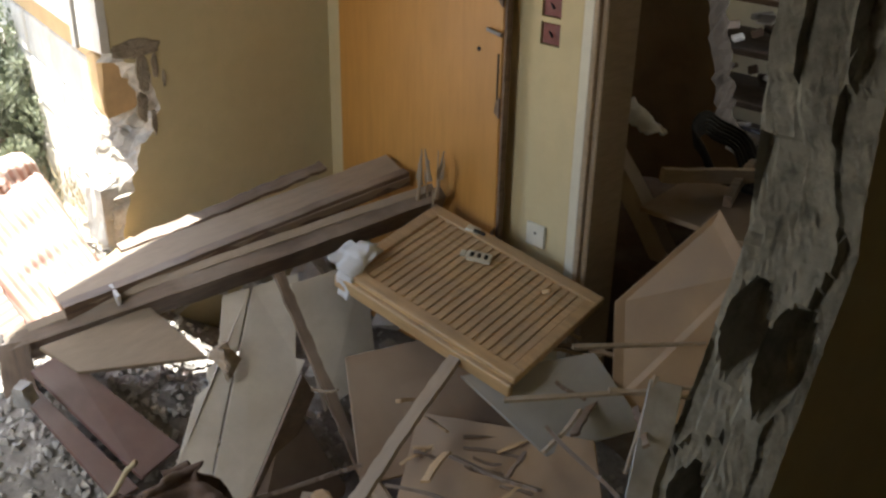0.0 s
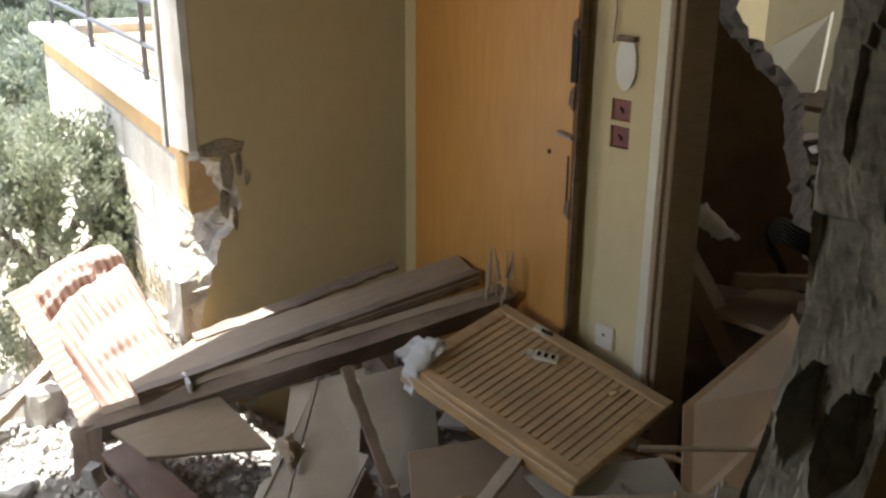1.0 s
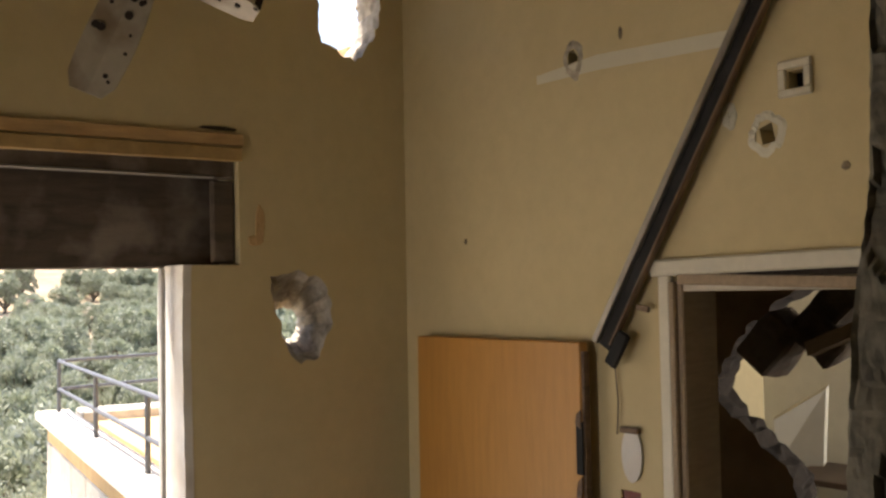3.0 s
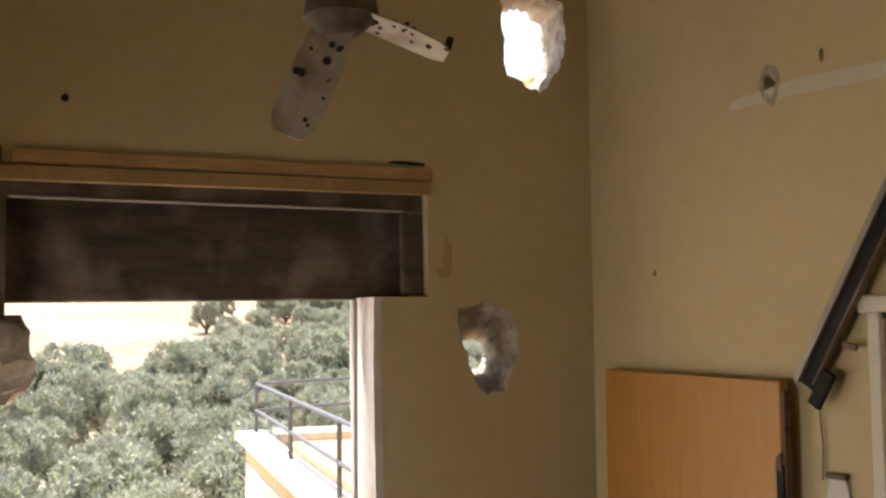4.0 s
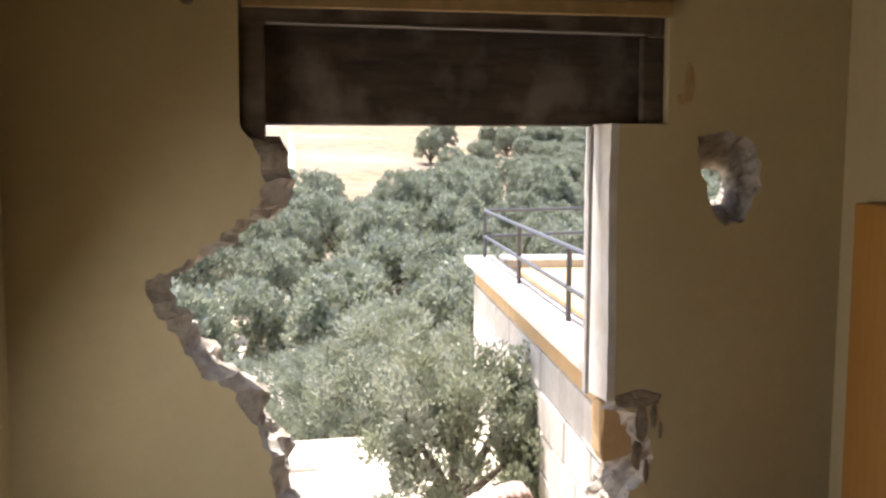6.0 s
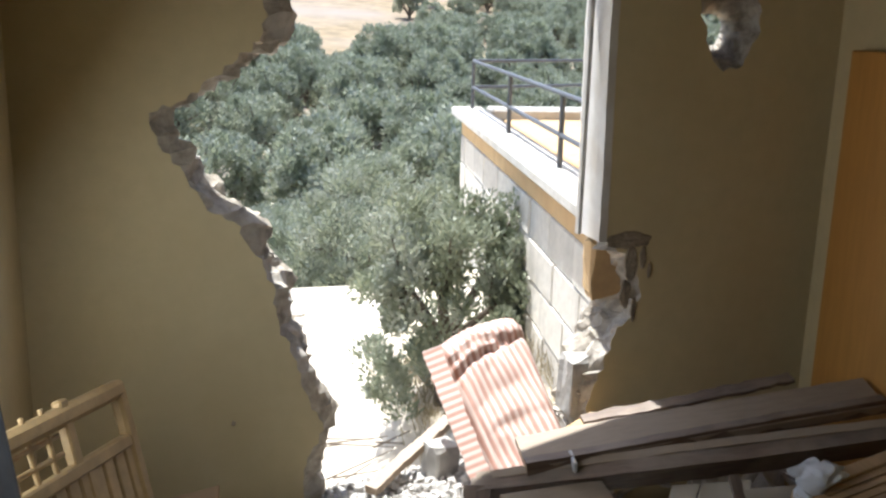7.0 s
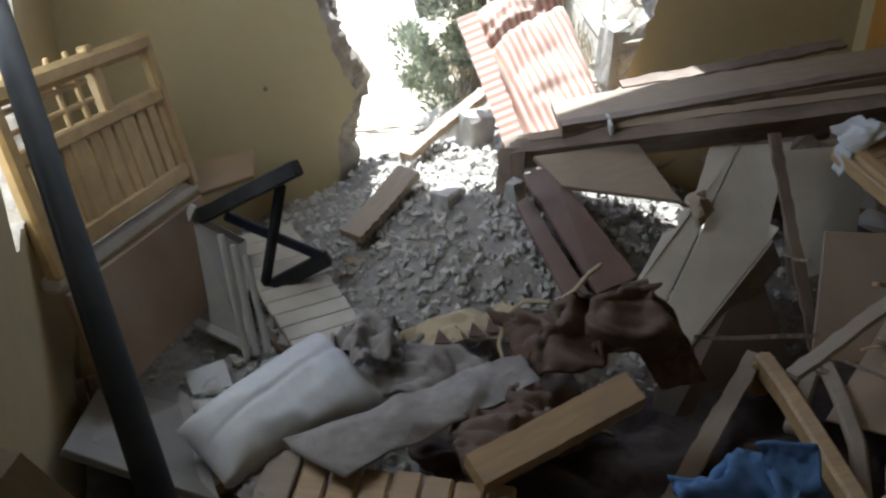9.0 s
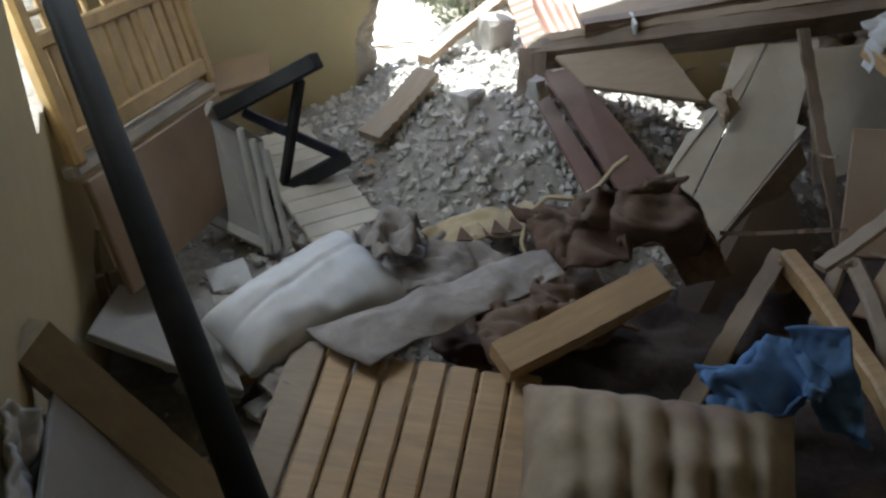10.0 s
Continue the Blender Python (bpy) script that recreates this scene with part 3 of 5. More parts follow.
# scars of chipped plaster round holes: thin uneven flakes proud of the wall
def scar(name, u, v, ru, rv, place, seed, material=M_SCAR, inner=0.0, label="", depth=0.004):
    rng = random.Random(seed)
    bm = bmesh.new()
    N = 36
    ring = [[], []]
    rads = [1 + 0.22 * noise.noise(Vector((math.cos(a) * 1.5 + seed, math.sin(a) * 1.5, 0))) + rng.uniform(-0.06, 0.06) for a in [2 * math.pi * i / N for i in range(N)]]
    rows = []
    for k, s in enumerate((1.0, 0.85, 0.6, max(inner, 0.3), max(inner, 0.02))):
        row = []
        for i in range(N):
            a = 2 * math.pi * i / N
            r = rads[i] * s
            dd = depth * (0.15 if k == 0 else rng.uniform(0.6, 1.3))
            row.append(bm.verts.new(place(u + math.cos(a) * ru * r, v + math.sin(a) * rv * r, -dd)))
        rows.append(row)
    for a, b in zip(rows, rows[1:]):
        for i in range(N):
            bm.faces.new((a[i], a[(i + 1) % N], b[(i + 1) % N], b[i]))
    if not inner:
        bm.faces.new(rows[-1])
    bmesh.ops.recalc_face_normals(bm, faces=bm.faces)
    ob = part(name, bm, material)
    return tagged(ob, label or "chipped plaster round a shell hole", "wall damage", kind="structure")


onA = lambda u, v, d: (u, d, v)
onB = lambda u, v, d: (d, u, v)
for su, sv, ru, rv, sd in ((-0.825, 0.98, 0.03, 0.07, 3), (-0.84, 0.86, 0.022, 0.06, 5), (-0.775, 1.0, 0.014, 0.05, 7), (-0.80, 0.80, 0.012, 0.05, 11), (-0.745, 0.95, 0.008, 0.035, 13)):
    scar("trim_scar", su, sv, ru, rv, onA, sd, label="chipped plaster beside the blast hole")
scar("trim_scar", -0.84, 1.07, 0.09, 0.035, onA, 4, label="chipped plaster beside the blast hole")
scar("trim_scar", -0.955, 2.735, 0.045, 0.07, onB, 6, M_BROKEN, 0.55)
scar("trim_scar", -1.675, 2.385, 0.06, 0.06, onB, 8, M_PLASTER_W, 0.6)
scar("trim_scar", -1.555, 2.45, 0.025, 0.04, onB, 9, M_PLASTER_W)
scar("trim_scar", -0.67, 2.22, 0.02, 0.07, onA, 19, M_STONEBAND, label="rust-brown streak on the plaster")
scar("trim_scar", -0.69, 2.16, 0.03, 0.02, onA, 20, M_STONEBAND, label="rust-brown streak on the plaster")
scar("trim_scar", -2.41, 2.43, 0.022, 0.016, onA, 22, M_SCAR, label="small shrapnel mark")
scar("trim_scar", -2.015, 2.685, 0.011, 0.012, onA, 23, M_SOOT_SHADE, label="small shrapnel mark")
scar("trim_scar", -2.32, 0.48, 0.008, 0.008, onA, 24, M_SCAR, label="small shrapnel mark")
scar("trim_scar", -0.38, 2.15, 0.007, 0.011, onB, 25, M_SCAR, label="small shrapnel mark")
scar("trim_scar", -1.90, 2.27, 0.012, 0.012, onB, 26, M_SCAR, label="small shrapnel mark")
scar("trim_scar", -1.16, 2.78, 0.008, 0.02, onB, 27, M_SCAR, label="small shrapnel mark")
scar("trim_soot", -0.83, 2.560, 0.08, 0.007, onA, 29, M_SOOT_SHADE, label="soot streak over the window head")


# shutter box over the window: sooty lintel recess with a pelmet lath
def build_shutter_box():
    t = thing("shutter_box", "sooty concrete roller shutter box over the window", "shutter box", pose(-1.5, 0.1, 2.066, 0, -0.5, 0), kind="structure")
    def add(name, sx, sy, sz, x, y, z, m, lab=""):
        return part(name, box(sx, sy, sz, (x + 1.5, y - 0.1, z - 2.07), 0.006), m, t, lab)
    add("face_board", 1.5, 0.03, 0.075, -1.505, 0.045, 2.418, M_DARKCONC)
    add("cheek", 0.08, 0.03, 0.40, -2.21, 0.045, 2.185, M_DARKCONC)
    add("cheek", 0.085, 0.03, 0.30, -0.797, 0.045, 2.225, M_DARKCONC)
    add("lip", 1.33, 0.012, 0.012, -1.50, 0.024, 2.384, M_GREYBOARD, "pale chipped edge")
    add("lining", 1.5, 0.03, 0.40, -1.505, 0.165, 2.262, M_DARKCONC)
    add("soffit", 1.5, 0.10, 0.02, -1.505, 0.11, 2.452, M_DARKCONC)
    p = thing("pelmet_lath", "pale wooden lath nailed over the shutter box", "lath", pose(-2.25, -0.012, 2.475, 0, -1.1, 0), kind="structure")
    part("lath", box(1.50, 0.024, 0.05, (0.75, 0, -0.035), 0.004), M_PINE, p)
    part("upper_lath", box(1.42, 0.018, 0.045, (0.80, 0.002, 0.018), 0.004), M_OAK, p)
    part("end_block", box(0.055, 0.03, 0.05, (0.03, -0.002, 0.018), 0.004), M_DKWOOD, p)


build_shutter_box()

# reveal of the window: pale lining and its frame
w = thing("window_1", "broken window opening with a white upright lining", "window", pose(-0.97, 0.0, 1.07), kind="structure")
part("window_lining", worn_board(1.0, 0.213, 0.032, 4, 0.003), M_MARBLE, w).matrix_local = pose(0.0, 0.104, 0.0, 0, -90, 0)
part("window_frame", box(0.016, 0.03, 0.98, (-0.034, 0.10, 0.5), 0.003), M_CAP, w, "thin bent shutter guide")

# door casing
d = thing("door_1", "pale door casing with cracked paint, no leaf", "door frame", pose(0, -1.35, 0), kind="structure")
part("casing", box(0.025, 0.045, 2.30, (-0.0135, 0.028, 0.85), 0.006), M_PLASTIC, d)
part("jamb", box(0.17, 0.03, 2.28, (0.075, -0.016, 0.84), 0.005), M_TAN, d)
part("inner_strip", box(0.02, 0.022, 2.28, (-0.017, 0.0, 0.84), 0.004), M_TAN, d)
part("head_casing", box(0.028, 0.80, 0.05, (-0.0145, -0.32, 2.028), 0.006, Euler((radians(-1.0), 0, 0)).to_matrix().to_4x4()), M_PLASTIC, d)
part("head", box(0.16, 0.74, 0.03, (0.075, -0.39, 1.965), 0.005), M_WHITEBOARD, d)
part("split_lath", box(0.02, 0.70, 0.032, (-0.016, -0.37, 1.975), 0.004, Euler((radians(2.0), 0, 0)).to_matrix().to_4x4()), M_TAN, d)
# thin black strip in place of the shade inside the torn gap
part("gap_shade", box(0.006, 0.52, 0.022, (-0.006, -0.42, 2.0), 0.002), M_SOOT_SHADE, d, "black strip painted as shade in the torn gap over the door head")


# ---------------------------------------------------------------- terrace outside with parapet and railing
def build_terrace():
    p0, p1 = Vector((-0.86, 0.24, 0)), Vector((-0.21, 4.0, 0))
    L0 = (p1 - p0).length
    t = thing("terrace", "raised terrace of pale blocks with tan stone band", "terrace", pose(p0.x, p0.y, 0, 0, 0, math.degrees(math.atan2(p1.y - p0.y, p1.x - p0.x))))
    # local: x along, -y into the terrace, z up
    part("core", box(L0 - 0.06, 3.0, 1.93, (L0 / 2 - 0.02, -1.56, 0.055), 0), M_BLOCK, t)
    part("deck", box(L0 - 0.3, 2.6, 0.05, (L0 / 2, -1.6, 1.06), 0.01), M_STONEBAND, t, "tan rubble-strewn terrace deck")
    part("band", box(L0, 0.06, 0.14, (L0 / 2, -0.03, 1.015), 0.01), M_STONEBAND, t, "tan stone band under the coping")
    part("coping", box(L0 + 0.16, 0.24, 0.07, (L0 / 2 + 0.03, -0.05, 1.12), 0.015), M_CAP, t, "pale chipped coping")
    part("end_coping", box(0.28, 2.7, 0.09, (L0 - 0.02, -1.56, 1.115), 0.015), M_CAP, t, "pale chipped coping")
    rng = random.Random(4)
    for k in range(6):
        z = 0.84 - k * 0.208
        x = -rng.uniform(0.05, 0.35)
        while x < L0:
            w_ = rng.choice((0.44, 0.48, 0.52))
            a, b = max(x, 0.0), min(x + w_, L0)
            if b - a > 0.05:
                part("block", box(b - a - 0.004, 0.07, 0.204, ((a + b) / 2, -0.035 + rng.uniform(-0.004, 0.004), z), 0.008), M_BLOCK, t)
            x += w_
    # railing
    r = thing("railing", "dark painted steel railing on the terrace edge", "railing", t.matrix_world.copy())
    H = 0.36
    def P(x, y, z):
        return (x, y, z)
    for x in (0.12, 0.93, 2.27, L0 - 0.06):
        part("post", tube(0.014, P(x, -0.07, 1.13), P(x, -0.07, 1.155 + H), 8), M_RAIL, r)
    for z in (1.155 + H, 1.155 + H * 0.45):
        part("rail", tube(0.013, P(0.1, -0.07, z), P(L0 - 0.06, -0.07, z), 8), M_RAIL, r)
        part("rail", tube(0.013, P(L0 - 0.06, -0.07, z), P(L0 + 1.0, -2.6, z), 8), M_RAIL, r)
    part("post", tube(0.014, P(L0 + 0.9, -2.6, 1.0), P(L0 + 0.9, -2.6, 1.155 + H), 8), M_RAIL, r)
    part("post", tube(0.014, P(L0 + 0.4, -1.4, 1.0), P(L0 + 0.4, -1.4, 1.155 + H), 8), M_RAIL, r)


build_terrace()

nw = thing("neighbour_wall", "tan stone wall of the house next door", "wall", pose(0.35, 0.95, 0))
for i in range(9):
    for j in range(4):
        part("stone", box(0.546, 0.16, 0.396, (0.3 + j * 0.55 + 0.2 * (i % 2), 0.1, 1.45 + i * 0.4), 0.012), M_STONEBAND, nw)

# kerb of rough stones at the yard's end
k = thing("kerb", "low kerb of rough pale stones", "kerb", pose(-3.0, 4.9, -0.77), kind="structure")
for i in range(12):
    rng = random.Random(i)
    ob = part("kerb_stone", box(0.40, 0.2, 0.2, (0, 0, 0), 0.03), M_BLOCK, k)
    ob.matrix_local = pose(i * 0.44 - 1.6, rng.uniform(-0.04, 0.04), 0.0, rng.uniform(-4, 4), rng.uniform(-4, 4), rng.uniform(-6, 6))


# ---------------------------------------------------------------- olive trees
def olive(seed, h, spread, leaves, leaf, low=0.25, bushy=False):
    """Tapered trunk, forking limbs, a ragged crown of thin leaves in clumps with gaps."""
    rng = random.Random(seed)
    t = thing("olive_tree", "grey-green olive tree with a loose crown", "tree", pose(0, 0, 0), group="olive grove")
    tips = []
    bms = []
    def limb(a, b, r0, r1):
        bms.append(tube(r0, a, b, 7, r1))
    top = Vector((rng.uniform(-0.1, 0.1), rng.uniform(-0.1, 0.1), h * 0.3))
    limb(Vector((0, 0, -0.3)), top, 0.055 * h, 0.035 * h)
    for i in range(6):
        a = i * 1.05 + rng.uniform(-0.3, 0.3)
        q = top + Vector((math.cos(a) * spread * 0.5, math.sin(a) * spread * 0.5, h * rng.uniform(0.15, 0.4)))
        limb(top, q, 0.028 * h, 0.012 * h)
        for j in range(4):
            b = a + rng.uniform(-1.0, 1.0)
            s = q + Vector((math.cos(b) * spread * rng.uniform(0.15, 0.5), math.sin(b) * spread * rng.uniform(0.15, 0.5), h * rng.uniform(-0.18, 0.28)))
            limb(q, s, 0.012 * h, 0.004 * h)
            tips.append(s)
            tips.append((q + s) / 2)
    part("trunk", join(*bms), M_BARK, t)
    # clump centres: limb tips and a shell of points
    cl = []
    for p in tips:
        cl.append((p, spread * rng.uniform(0.13, 0.22)))
    for _ in range(70):
        a, e = rng.uniform(0, 6.283), rng.uniform(-0.45, 1.0)
        rr = spread * rng.uniform(0.72, 1.0) * math.sqrt(max(0.05, 1 - max(0, e) ** 2))
        mid, half = (0.42, 0.55) if bushy else (0.55, 0.42)
        if bushy:
            e = rng.uniform(-0.8, 1.0)
            rr = spread * rng.uniform(0.5, 1.0) * math.sqrt(max(0.42, 1 - e ** 2))
        cl.append((Vector((math.cos(a) * rr, math.sin(a) * rr, h * (mid + half * e))), spread * rng.uniform(0.12, 0.24)))
    np_rng = np.random.RandomState(seed)
    verts, faces = [], []
    for i in range(leaves):
        c, r = cl[np_rng.randint(len(cl))]
        d = np_rng.normal(size=3)
        d /= np.linalg.norm(d)
        p = Vector(c) + Vector(d) * r * (np_rng.rand() ** 0.4)
        if p.z < low * 0.3:
            continue
        up = Vector((d[0] * 0.7, d[1] * 0.7, 0.45 + 0.7 * np_rng.rand())) + Vector(np_rng.normal(size=3)) * 0.35
        up.normalize()
        sd = up.cross(Vector(np_rng.normal(size=3))).normalized()
        l, w_ = leaf * (0.7 + 0.6 * np_rng.rand()), leaf * 0.22
        n = len(verts)
        verts += [p, p + up * l * 0.5 + sd * w_, p + up * l, p + up * l * 0.5 - sd * w_]
        faces.append((n, n + 1, n + 2, n + 3))
    me = bpy.data.meshes.new("crown")
    me.from_pydata(verts, [], faces)
    me.materials.append(M_LEAF)
    ob = new("crown", me)
    ob.parent = t
    return t


near_a = olive(1, 3.0, 1.15, 26000, 0.062)
near_b = olive(2, 2.9, 1.25, 26000, 0.062)
far_a = olive(5, 3.3, 1.05, 8500, 0.12)
far_b = olive(6, 3.0, 1.1, 8500, 0.12)
shrub = olive(9, 1.26, 0.54, 24000, 0.040, 0.0, True)


def stand(ob, x, y, turn=0, s=1.0, copy=True):
    m = pose(x, y, ground_z(x, y) - 0.02, 0, 0, turn)
    o = copy_thing(ob, m) if copy else ob
    o.matrix_basis = m
    o.scale = (s, s, s)
    return o


sb = tagged(stand(shrub, -1.0, 1.8, 20, 1.0, False), "small bushy olive tree beside the terrace")
sb.location.z = -0.33
NEAR = [(-3.0, 8.3, 0, 0.95), (-1.3, 8.6, 1, 1.0), (-0.1, 7.6, 0, 0.9), (-4.6, 9.5, 1, 1.0), (0.7, 9.8, 1, 1.0), (-2.2, 11.3, 0, 1.05), (-0.6, 12.3, 1, 1.0), (1.2, 12.5, 0, 1.0), (-6.3, 12.0, 0, 1.05)]
for i, (x, y, kk, s) in enumerate(NEAR):
    stand((near_a, near_b)[kk], x, y, 47 * i, s, i > 1)
rng = random.Random(12)
i = 0
first = {0: True, 1: True}
for row in range(9):
    y = 14.8 + row * 2.9
    n = int(6.5 + row * 0.8)
    for c in range(n):
        x = -2.2 - 0.2 * y + (c + 0.5 * (row % 2)) * (0.75 * y + 6) / n + rng.uniform(-0.5, 0.5)
        yy = y + rng.uniform(-0.7, 0.7)
        gap = abs(x - (-2.9 + (yy - 10) * 0.13)) < 0.5 and yy < 24
        if gap:
            continue
        kk = i % 2
        stand((far_a, far_b)[kk], x, yy, rng.uniform(0, 360), rng.uniform(0.75, 1.35), not first[kk])
        first[kk] = False
        i += 1
# trees climbing the hill
for n in range(150):
    y = rng.uniform(41, 92)
    x = y * rng.uniform(0.24, 0.72)
    if rng.random() < 0.35 and x < 0.36 * y:
        continue
    stand((far_a, far_b)[n % 2], x, y, rng.uniform(0, 360), rng.uniform(0.8, 1.25)).location.z -= 0.9
for n in range(44):
    y = rng.uniform(40, 50)
    stand((far_a, far_b)[n % 2], y * rng.uniform(-0.12, 0.30), y, rng.uniform(0, 360), rng.uniform(0.8, 1.2)).location.z -= 0.9
# dry stone wall running up the hill
hw = thing("field_wall", "pale dry-stone field wall up the hillside", "field wall", pose(0, 0, 0))
bm = bmesh.new()
pts = [(3.2 + 0.115 * s, 44 + s * 1.0, 0) for s in range(24, 64, 2)]
prev = None
for (x, y, _) in pts:
    z = ground_z(x, y)
    ring = [bm.verts.new((x - 0.3, y, z - 0.2)), bm.verts.new((x - 0.25, y, z + 0.12 + 0.1 * noise.noise(Vector((x, y, 0))))), bm.verts.new((x + 0.25, y, z + 0.12)), bm.verts.new((x + 0.3, y, z - 0.2))]
    if prev:
        for q in range(3):
            bm.faces.new((prev[q], prev[q + 1], ring[q + 1], ring[q]))
    prev = ring
bmesh.ops.recalc_face_normals(bm, faces=bm.faces)
part("wall", bm, M_CAP, hw)


def build_grass():
    """Dry tufts along the bank under the terrace and round the shrub."""
    rng = np.random.RandomState(3)
    verts, faces = [], []
    for _ in range(5200):
        x, y = rng.uniform(-1.35, -0.7), rng.uniform(0.4, 2.6)
        if rng.rand() > smooth01(-1.35, -0.95, x):
            continue
        z = ground_z(x, y)
        a = rng.uniform(0, 6.283)
        h = rng.uniform(0.03, 0.11)
        lean = Vector((math.cos(a), math.sin(a), 0)) * h * rng.uniform(0.2, 0.9)
        sd = Vector((-math.sin(a), math.cos(a), 0)) * 0.004
        p = Vector((x, y, z - 0.01))
        n = len(verts)
        verts += [p - sd, p + sd, p + lean + Vector((0, 0, h))]
        faces.append((n, n + 1, n + 2))
    me = bpy.data.meshes.new("dry_grass")
    me.from_pydata(verts, [], faces)
    me.materials.append(M_GRASS)
    tagged(new("dry_grass", me), "dry yellow grass on the bank", "grass", kind="stuff")


build_grass()


# ---------------------------------------------------------------- rubble on the floor
def heap_z(x, y):
    """Height of the rubble: a mound that fills the blast hole and slopes into the room."""
    z = -0.20
    z += 0.36 * math.exp(-((x + 1.75) / 0.75) ** 2 - ((y + 0.15) / 0.75) ** 2)
    z += 0.14 * math.exp(-((x + 1.3) / 0.8) ** 2 - ((y + 0.6) / 0.5) ** 2)
    z += 0.06 * math.exp(-((x + 2.75) / 0.45) ** 2 - ((y + 1.0) / 0.6) ** 2)
    z += 0.42 * math.exp(-((x + 1.12) / 0.30) ** 2 - ((y - 0.12) / 0.28) ** 2)
    z -= 0.42 * smooth01(0.1, 1.3, y)
    z += 0.035 * noise.noise(Vector((x * 5, y * 5, 0))) + 0.02 * noise.noise(Vector((x * 13, y * 13, 4)))
    return z


def build_rubble():
    bm = bmesh.new()
    nx, ny = 96, 120
    g = [[None] * (ny + 1) for _ in range(nx + 1)]
    for i in range(nx + 1):
        for j in range(ny + 1):
            x, y = -2.95 + 2.94 * i / nx, -2.45 + 2.44 * j / ny
            g[i][j] = bm.verts.new((x, y, heap_z(x, y)))
    for i in range(nx):
        for j in range(ny):
            bm.faces.new((g[i][j], g[i + 1][j], g[i + 1][j + 1], g[i][j + 1])).smooth = True
    tagged(part("rubble_bed", bm, M_DUST), "bed of grey crushed plaster and dust", "rubble", kind="stuff")
    bm = bmesh.new()
    nx, ny = 30, 40
    g = [[bm.verts.new((-2.3 + 1.6 * i / nx, -0.02 + 1.5 * j / ny, heap_z(-2.3 + 1.6 * i / nx, -0.02 + 1.5 * j / ny) - 0.003)) for j in range(ny + 1)] for i in range(nx + 1)]
    for i in range(nx):
        for j in range(ny):
            bm.faces.new((g[i][j], g[i + 1][j], g[i + 1][j + 1], g[i][j + 1])).smooth = True
    tagged(part("rubble_apron", bm, M_DUST), "spill of crushed plaster through the blast hole", "rubble", kind="stuff")
    # single stones
    t = thing("rubble_heap", "heap of broken concrete and plaster lumps", "rubble", pose(-1.7, -0.4, 0))
    shapes = []
    for s in range(14):
        b = stone_mesh(s, random.Random(s).uniform(0.45, 0.85))
        me = bpy.data.meshes.new("stone")
        b.to_mesh(me)
        b.free()
        me.materials.append(M_CONC)
        shapes.append(me)
    rng = random.Random(7)
    for i in range(300):
        for _ in range(20):
            x, y = rng.gauss(-1.72, 0.40), rng.gauss(-0.50, 0.40)
            if -2.5 < x < -1.05 and -1.15 < y < 0.55 and not (y > -0.05 and (x < -2.0 or x > -1.05)):
                break
        s = min(0.22, 0.05 + rng.expovariate(10.5))
        ob = new("stone", shapes[i % 14])
        ob.parent = t
        ob.matrix_world = pose(x, y, heap_z(x, y) + s * 0.30, rng.uniform(-40, 40), rng.uniform(-40, 40), rng.uniform(0, 360)) @ Matrix.Diagonal((s * rng.uniform(0.8, 1.4), s, s * rng.uniform(0.7, 1.0), 1))
        ob.matrix_parent_inverse = Matrix()
        ob.matrix_basis = Matrix.Translation((1.7, 0.4, 0)) @ ob.matrix_basis
    # chips too small to count
    verts, faces = [], []
    for i in range(4200):
        if i < 2800:
            x, y = rng.gauss(-1.75, 0.5), rng.gauss(-0.5, 0.5)
        else:
            x, y = rng.uniform(-2.88, -0.1), rng.uniform(-2.3, -0.05)
        if not (-2.88 < x < -0.03 and -2.4 < y < 0.9) or (y > -0.02 and not -2.05 < x < -1.0):
            continue
        s = rng.uniform(0.006, 0.024)
        p = Vector((x, y, heap_z(x, y) + s * 0.3))
        n = len(verts)
        R = Euler((rng.uniform(0, 6), rng.uniform(0, 6), rng.uniform(0, 6))).to_matrix()
        for v in ((1, 0, 0), (-1, 0.2, 0), (0, 1, 0.1), (0, -1, 0), (0, 0.1, 0.8), (0.1, 0, -0.8)):
            verts.append(p + R @ Vector(v) * s * rng.uniform(0.7, 1.2))
        faces += [(n, n + 2, n + 4), (n + 2, n + 1, n + 4), (n + 1, n + 3, n + 4), (n + 3, n, n + 4), (n + 2, n, n + 5), (n + 1, n + 2, n + 5), (n + 3, n + 1, n + 5), (n, n + 3, n + 5)]
    me = bpy.data.meshes.new("plaster_chips")
    me.from_pydata(verts, [], faces)
    me.materials.append(M_CONC)
    tagged(new("plaster_chips", me), "small grey plaster chips scattered over the floor", "rubble", kind="stuff")


build_rubble()


# ---------------------------------------------------------------- things: door leaf, frame members, panels
def flat_thing(name, label, category, corners, thick, material, partname, group=""):
    c0 = Vector(corners[0])
    t = thing(name, label, category, pose(*c0), group)
    part(partname, sheet([Vector(c) - c0 for c in corners], thick), material, t)
    return t


def bar_thing(name, label, category, p0, p1, width, thick, side, material, partname="bar", seed=0, ragged=0.003):
    t = thing(name, label, category, axes(p0, p1, side))
    part(partname, worn_board(dist(p0, p1), width, thick, seed, ragged), material, t)
    return t


